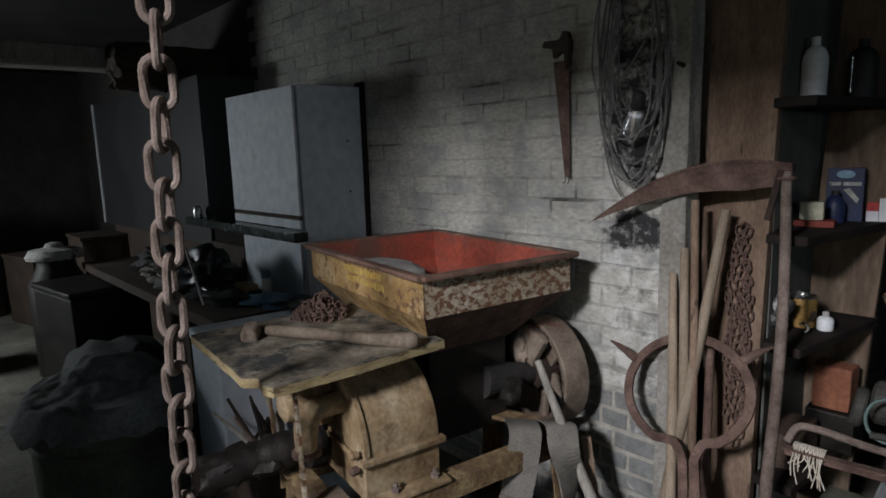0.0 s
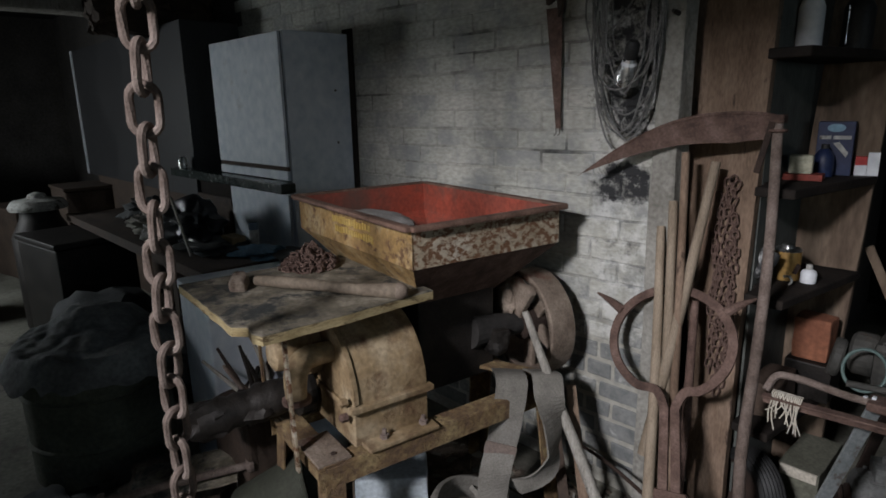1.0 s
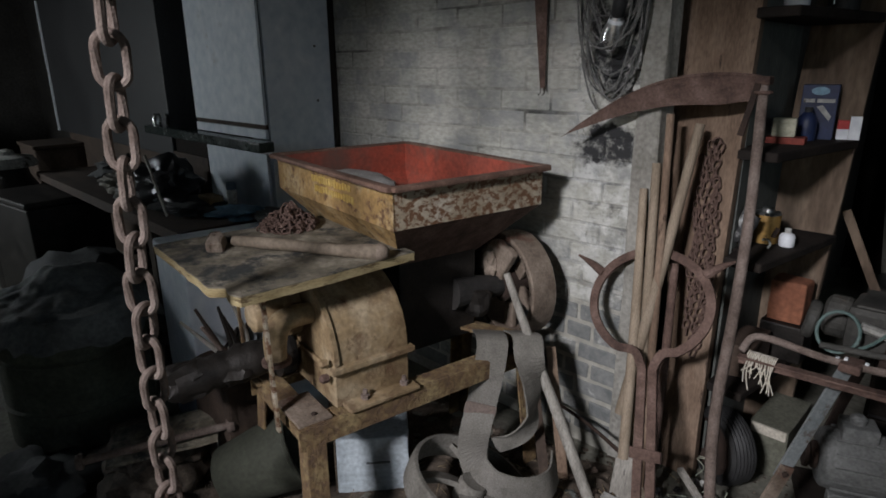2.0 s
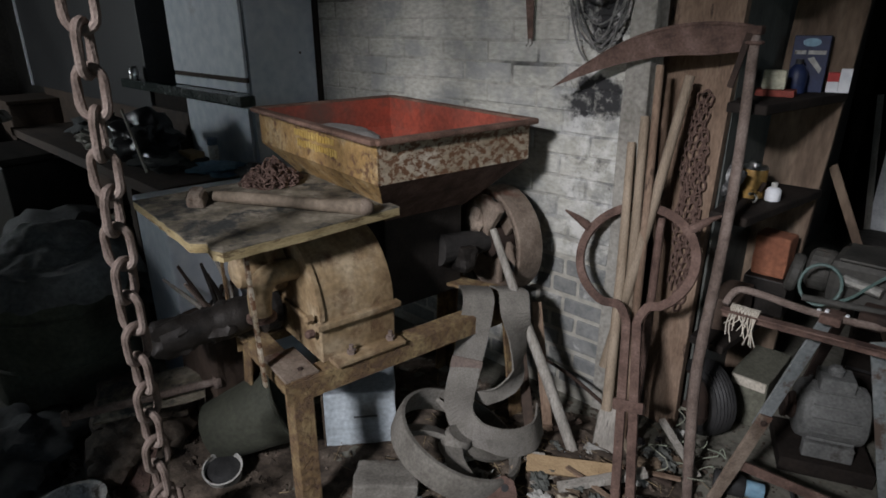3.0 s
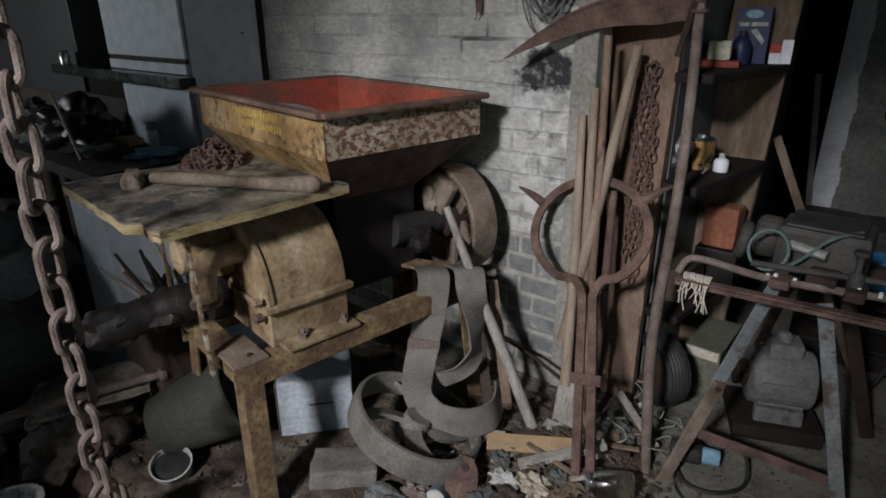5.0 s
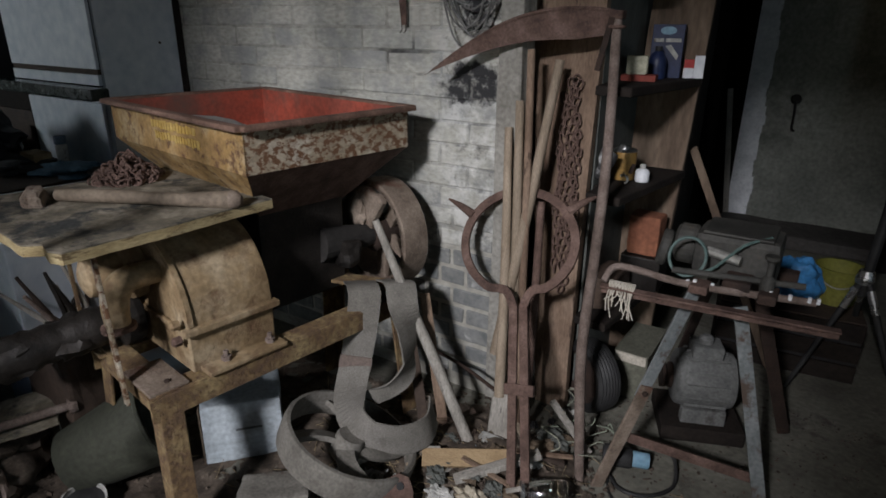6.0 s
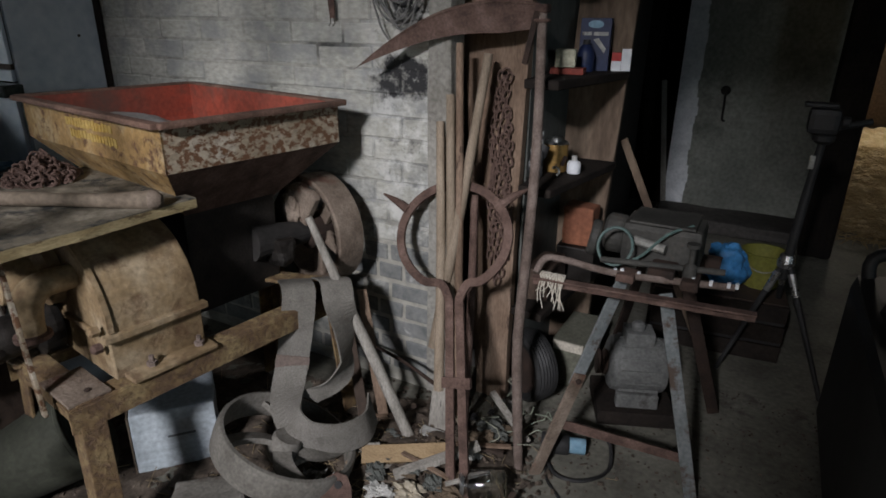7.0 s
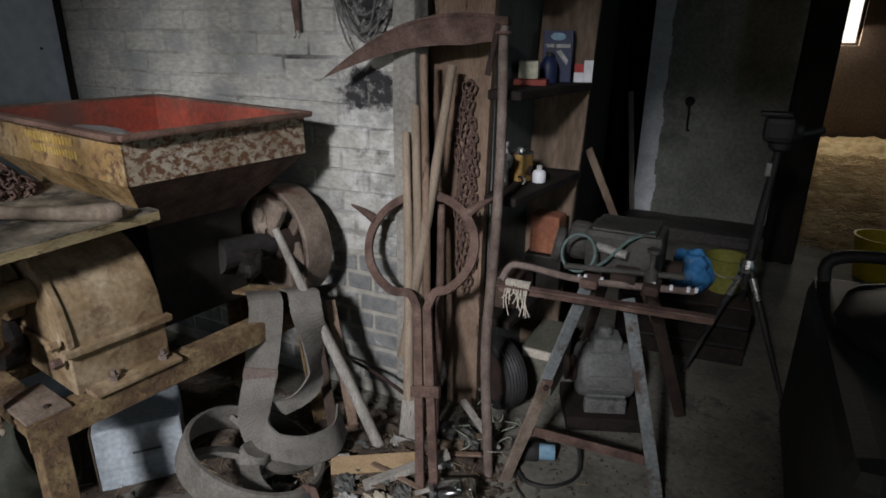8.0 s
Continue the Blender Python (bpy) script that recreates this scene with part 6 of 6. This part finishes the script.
alone("small_wood_box", box(-1.62, -1.50, 1.38, 1.45, 0.77, 0.825, 0.004), NEW_WOOD, "small wooden box on the freezer", "box")
back_bench = thing("back_bench", "long dark cluttered bench against the wall", "bench")
part("top", box(-3.4, -1.20, 1.10, 1.53, 0.716, 0.766, 0.006, None, None, 0.006, 4), DARK_WOOD, back_bench)
for x in (-3.3, -1.7):
    part("leg", box(x, x + 0.06, 1.15, 1.21, 0, 0.716, 0.004), DARK_WOOD, back_bench)

for x, y, r, s, m, lb in ((-2.30, 1.30, 0.12, 3, GREY_WOOD, "pale grey crumpled rag on the cluttered bench"), (-2.75, 1.42, 0.14, 6, DARK_CLOTH, "dark crumpled sack on the cluttered bench"), (-1.95, 1.22, 0.09, 9, DIRTY_WHITE, "dirty white crumpled cloth on the cluttered bench")):
    alone("bench_rag", crumpled(r, s, (1.2, 0.9, 0.6), 0.7, (x, y, 0.81), 4, None, 0.768), m, lb, "rag", smooth=True)
sack = crumpled(0.16, 23, (1.35, 0.8, 0.75), 0.5, (-1.85, 1.32, 0.86), 4, None, 0.768)
alone("plastic_sack", sack, surface("black_plastic_film", [(0.010, 0.010, 0.011), (0.022, 0.022, 0.024)], 0.35, 0.0, 9, 40, 0.4, spec=0.5), "black crumpled plastic sack on the cluttered bench", "sack", smooth=True)
alone("pale_lath", bar((-1.72, 1.20, 1.02), (-1.50, 1.18, 0.775), 0.018, 0.008, None, 0.002, (0, -1, 0)), GREY_WOOD, "thin pale lath leaning on the black sack", "lath")
bt = thing("bench_tin", "dull old tin on the cluttered bench", "tin", at=(-2.10, 1.50, 0.768))
part("body", lathe([(0.045, 0), (0.047, 0.004), (0.047, 0.11), (0.045, 0.114)], 22), STEEL_DULL, bt, "", True)
part("lid", lathe([(0.040, 0.1145), (0.040, 0.119), (0.01, 0.121)], 22), RUST, bt, "", True)

# covered drum
drum = thing("covered_drum", "dull olive drum covered with a dark crumpled tarpaulin", "drum", at=(-1.42, 0.72, 0))
part("body", lathe([(0.25, 0), (0.265, 0.01), (0.265, 0.16), (0.275, 0.17), (0.265, 0.18), (0.265, 0.36), (0.275, 0.37), (0.265, 0.38), (0.265, 0.50), (0.25, 0.51)], 40), DRUM_GREEN, drum, "", True)
tarp = bmesh.new()
bmesh.ops.create_grid(tarp, x_segments=60, y_segments=60, size=0.335)
for v in tarp.verts:
    side = max(abs(v.co.x), abs(v.co.y))
    if side > 0:
        v.co *= side / v.co.xy.length * (1 + 0.06 * noise.noise(Vector((v.co.x * 9, v.co.y * 9, 8))))
    d = v.co.xy.length
    fold = noise.noise(Vector((v.co.x * 8, v.co.y * 8, 1))) * 0.045 + noise.noise(Vector((v.co.x * 21, v.co.y * 21, 4))) * 0.016
    v.co.z = 0.545 + 0.11 * math.exp(-((v.co.x + 0.08) ** 2 + (v.co.y - 0.05) ** 2) / 0.026) + fold * (1 if d < 0.25 else 0.5) - max(0, d - 0.272) * 1.6
part("tarpaulin", tarp, DUSTY_TARP, drum, "dark grey crumpled tarpaulin", True)
for p, q in (((-1.165, 0.60, 0.335), (-1.135, 0.80, 0.345)), ((-1.15, 0.69, 0.36), (-1.148, 0.71, 0.22))):
    part("strap_iron", bar(p, q, 0.03, 0.012, None, 0.003, (1, -0.2, 0)), BLACK_IRON, drum, "dark crossed strap")
alone("dark_sheet", crumpled(0.33, 11, (1.5, 0.9, 0.75), 0.45, (-2.05, 0.95, 0.22), 4, None, 0.001), DARK_CLOTH, "dark heap of covered sacks", "sacks", smooth=True)
alone("crumpled_rag", crumpled(0.16, 14, (1.4, 1.2, 0.5), 0.6, (-1.0, 0.40, 0.03), 4, None, 0.001), DARK_CLOTH, "dark crumpled rag lying on the floor", "rag", smooth=True)

# ---- dim far side ----
dark_cab = thing("dark_cabinet", "tall dark cabinet with a pale metal edge strip", "cabinet")
part("body", box(-4.80, -2.45, 1.62, 1.98, 0.90, 1.93, 0.006), surface("dark_grey_laminate", [(0.014, 0.014, 0.015), (0.024, 0.024, 0.025)], 0.6, 0, 2), dark_cab)
part("edge_strip", box(-4.812, -4.802, 1.606, 1.625, 0.90, 1.93, 0.002), WHITE_PLASTIC, dark_cab, "pale metal edge strip")
part("base", box(-4.70, -2.45, 1.66, 1.98, 0.0, 0.925, 0.006), DARK_WOOD, dark_cab)
urn = thing("milk_can", "dusty pale milk can lid on a dark can", "can", at=(-3.55, 0.98, 0))
part("body", lathe([(0.17, 0), (0.18, 0.01), (0.18, 0.62), (0.12, 0.74), (0.11, 0.80)], 28), BLACK_IRON, urn, "", True)
part("lid", lathe([(0.17, 0.80), (0.175, 0.82), (0.15, 0.86), (0.06, 0.875), (0.05, 0.90), (0.02, 0.91)], 28), DIRTY_WHITE, urn, "", True)
binb = thing("dark_chest", "black wooden chest in the gloom", "chest", at=(-3.0, 1.05, 0), turn=(0, 0, 8))
part("body", box(-0.30, 0.30, -0.22, 0.22, 0.02, 0.66, 0.01), BLACK_IRON, binb)
part("lid", box(-0.31, 0.31, -0.23, 0.23, 0.664, 0.70, 0.01), BLACK_IRON, binb)
for k, (x, y, w, h) in enumerate(((-4.6, 1.5, 0.5, 0.8), (-5.3, 1.2, 0.6, 0.6), (-4.1, 0.4, 0.35, 0.35), (-5.9, 0.6, 0.5, 1.0))):
    ju = thing("junk_crate", "dark wooden crate in the unlit corner", "crate", "crates in the dark corner", (x, y, 0), (0, 0, 13 * k))
    part("body", box(-w / 2, w / 2, -w / 2.6, w / 2.6, 0, h, 0.01, None, None, 0.01, 3), DARK_WOOD, ju)
    part("lid", box(-w / 2 - 0.01, w / 2 + 0.01, -w / 2.6 - 0.01, w / 2.6 + 0.01, h + 0.002, h + 0.03, 0.006), DARK_WOOD, ju)
jug = thing("steel_jug", "shiny small steel jug on the dark worktop", "jug", at=(-2.50, 1.57, 1.082))
part("body", lathe([(0.020, 0), (0.024, 0.004), (0.026, 0.04), (0.018, 0.06), (0.022, 0.07)], 20), STEEL, jug, "", True)

# ---- passage ----
hook = thing("wall_hook", "dark iron hook with a thin rod on the far wall", "hook")
part("plate", lathe([(0.03, 0), (0.032, 0.008), (0.02, 0.02)], 14, pose(0.95, 4.9, 0.90, 90, 0, 0)), BLACK_IRON, hook)
part("rod", tube([(0.95, 4.885, 0.90), (0.955, 4.88, 0.80), (0.957, 4.88, 0.71), (0.975, 4.87, 0.70)], [0.008, 0.007], 8, None, 4), BLACK_IRON, hook)
alone("door_bar", bar((0.55, 4.86, 0.95), (0.655, 4.86, 0.09), 0.035, 0.02, None, 0.003, (0, -1, 0)), GREY_WOOD, "grey wooden lath standing by the doorway edge", "bar")
alone("lean_pole", bar((0.762, 2.70, 0.90), (1.165, 2.83, 0.0), 0.03, 0.018, None, 0.003, (0.2, -1, 0)), BROWN_WOOD, "grey wooden lath leaning on the shelf end", "lath")
bag = crumpled(0.088, 4, (1.0, 0.8, 1.15), 0.3, (1.195, 2.97, 0.355), 4, None, 0.27)
alone("blue_bag", bag, BLUE_BAG, "bright blue crumpled plastic bag on a crate", "bag", smooth=True)
ol = thing("olive_bucket", "dull yellow-green plastic bucket on a crate", "bucket", at=(1.335, 3.07, 0.263))
part("body", lathe([(0.068, 0), (0.072, 0.003), (0.090, 0.145), (0.096, 0.147), (0.096, 0.156), (0.086, 0.156), (0.068, 0.008), (0.01, 0.006)], 30), OLIVE_BAG, ol, "", True)
part("bail", tube([(0.093 * math.cos(a), 0.093 * math.sin(a) - 0.006, 0.14 - 0.05 * math.sin(a) ** 2) for a in [math.pi + math.pi * k / 14 for k in range(15)]], 0.0025, 6), STEEL_DULL, ol, "thin wire handle")
cr = thing("passage_crate", "dark wooden crate in the passage", "crate", at=(1.22, 3.02, 0), turn=(0, 0, 6))
for z in (0.0, 0.09, 0.18):
    part("slat", box(-0.30, 0.22, -0.175, -0.16, z + 0.005, z + 0.078, 0.003), BLACK_WOOD, cr)
    part("slat", box(-0.315, -0.30, -0.16, 0.22, z + 0.005, z + 0.078, 0.003), BLACK_WOOD, cr)
part("lid", box(-0.30, 0.22, -0.16, 0.22, 0.235, 0.262, 0.004), DARK_WOOD, cr)
# black block fills the crate as the shade between its slats
part("shade_core", box(-0.298, 0.22, -0.158, 0.22, 0.0, 0.234, 0.004), RUBBER, cr)
alone("stone_step", box(0.63, 1.66, 4.50, 4.89, 0.0, 0.09, 0.02, None, None, 0.012, 5), DARK_PLASTER, "worn dark stone step below the far wall", "step")
chair = thing("dark_machine", "dark worn machine with a padded seat in deep shade", "machine", at=(1.92, 2.05, 0))
part("body", box(-0.34, 0.60, -0.60, 0.50, 0.0, 0.58, 0.05), RUBBER, chair)
part("seat_pad", crumpled(0.30, 2, (1.1, 1.1, 0.25), 0.12, (0.02, 0.1, 0.60), 3), RUBBER, chair, "", True)
part("arm", tube([(-0.28, 0.42, 0.50), (-0.30, 0.46, 0.63), (-0.18, 0.46, 0.67), (-0.05, 0.44, 0.66)], [0.02, 0.022, 0.018], 10, None, 5), RUBBER, chair, "", True)
yb = thing("yellow_bucket", "bright yellow plastic bucket on the straw", "bucket", at=(2.13, 4.35, 0.0))
YEL = surface("yellow_plastic", [(0.55, 0.40, 0.01), (0.65, 0.50, 0.03)], 0.45)
part("body", lathe([(0.10, 0), (0.105, 0.005), (0.14, 0.25), (0.148, 0.255), (0.135, 0.255), (0.10, 0.02), (0.01, 0.015)], 30), YEL, yb, "", True)
straw = bmesh.new()
bmesh.ops.create_grid(straw, x_segments=90, y_segments=90, size=1)
for v in straw.verts:
    x, y = 2.75 + v.co.x * 1.05, 6.6 + v.co.y * 1.65
    v.co = Vector((x, y, 0.03 + 0.10 * max(0, (y - 5.6)) + 0.05 * noise.noise(Vector((x * 4, y * 4, 0))) + 0.03 * noise.noise(Vector((x * 14, y * 14, 0)))))
alone("straw_bed", straw, STRAW, "deep bed of loose pale straw", "straw", "", "stuff", True)
scatter("straw_stalks", 5000, lambda r: (r.uniform(1.75, 3.6), r.uniform(4.7, 7.4)), ((0.08, 0.22), (0.003, 0.006), (0.002, 0.004)), STRAW, "loose straw stalks", 9, lambda x, y: 0.045 + 0.10 * max(0, (y - 5.6)) + 0.04 * noise.noise(Vector((x * 4, y * 4, 0))))

# ---- bricks of the wall ----
def brick_mesh(w, h, d, seed):
    b = box(-w / 2, w / 2, 0, d, -h / 2, h / 2, 0)
    bmesh.ops.bevel(b, geom=b.edges[:], offset=0.004, segments=1, affect="EDGES")
    for v in b.verts:
        v.co += Vector([noise.noise(v.co * 31 + Vector((seed * 5.3, k * 9, 0))) for k in range(3)]) * 0.003
    return b


kinds = {}
for s in range(6):
    kinds[s, "full"] = solid("brick", brick_mesh(0.217, 0.067, 0.05, s), BRICK)
    kinds[s, "half"] = solid("brick", brick_mesh(0.106, 0.067, 0.05, s + 20), BRICK)
    kinds[s, "worn"] = solid("brick", brick_mesh(0.099, 0.058, 0.05, s + 40), BRICK)
rng = random.Random(77)
Z0 = 1.322 - 17 * COURSE
for c in range(-1, 32):
    z = Z0 + (c + 0.5) * COURSE
    if z < 0.03 or z > 2.43:
        continue
    x = 0.289
    first = c % 2 == 0
    while x > -2.3:
        worn = z < 0.70 and x > -0.5
        w = 0.1125 if worn or first else BL
        if worn and first:
            w = 0.06
        first = False
        ob = new("brick", kinds[rng.randrange(6), "worn" if worn else "half" if w < 0.2 else "full"])
        ob.parent = wall
        ob.matrix_world = pose(x - w / 2, NORTH_Y + 0.0005 + rng.uniform(-0.0025, 0.0015), z + rng.uniform(-0.002, 0.002), rng.uniform(-0.5, 0.5), rng.uniform(-0.6, 0.6), rng.uniform(-0.5, 0.5))
        x -= w
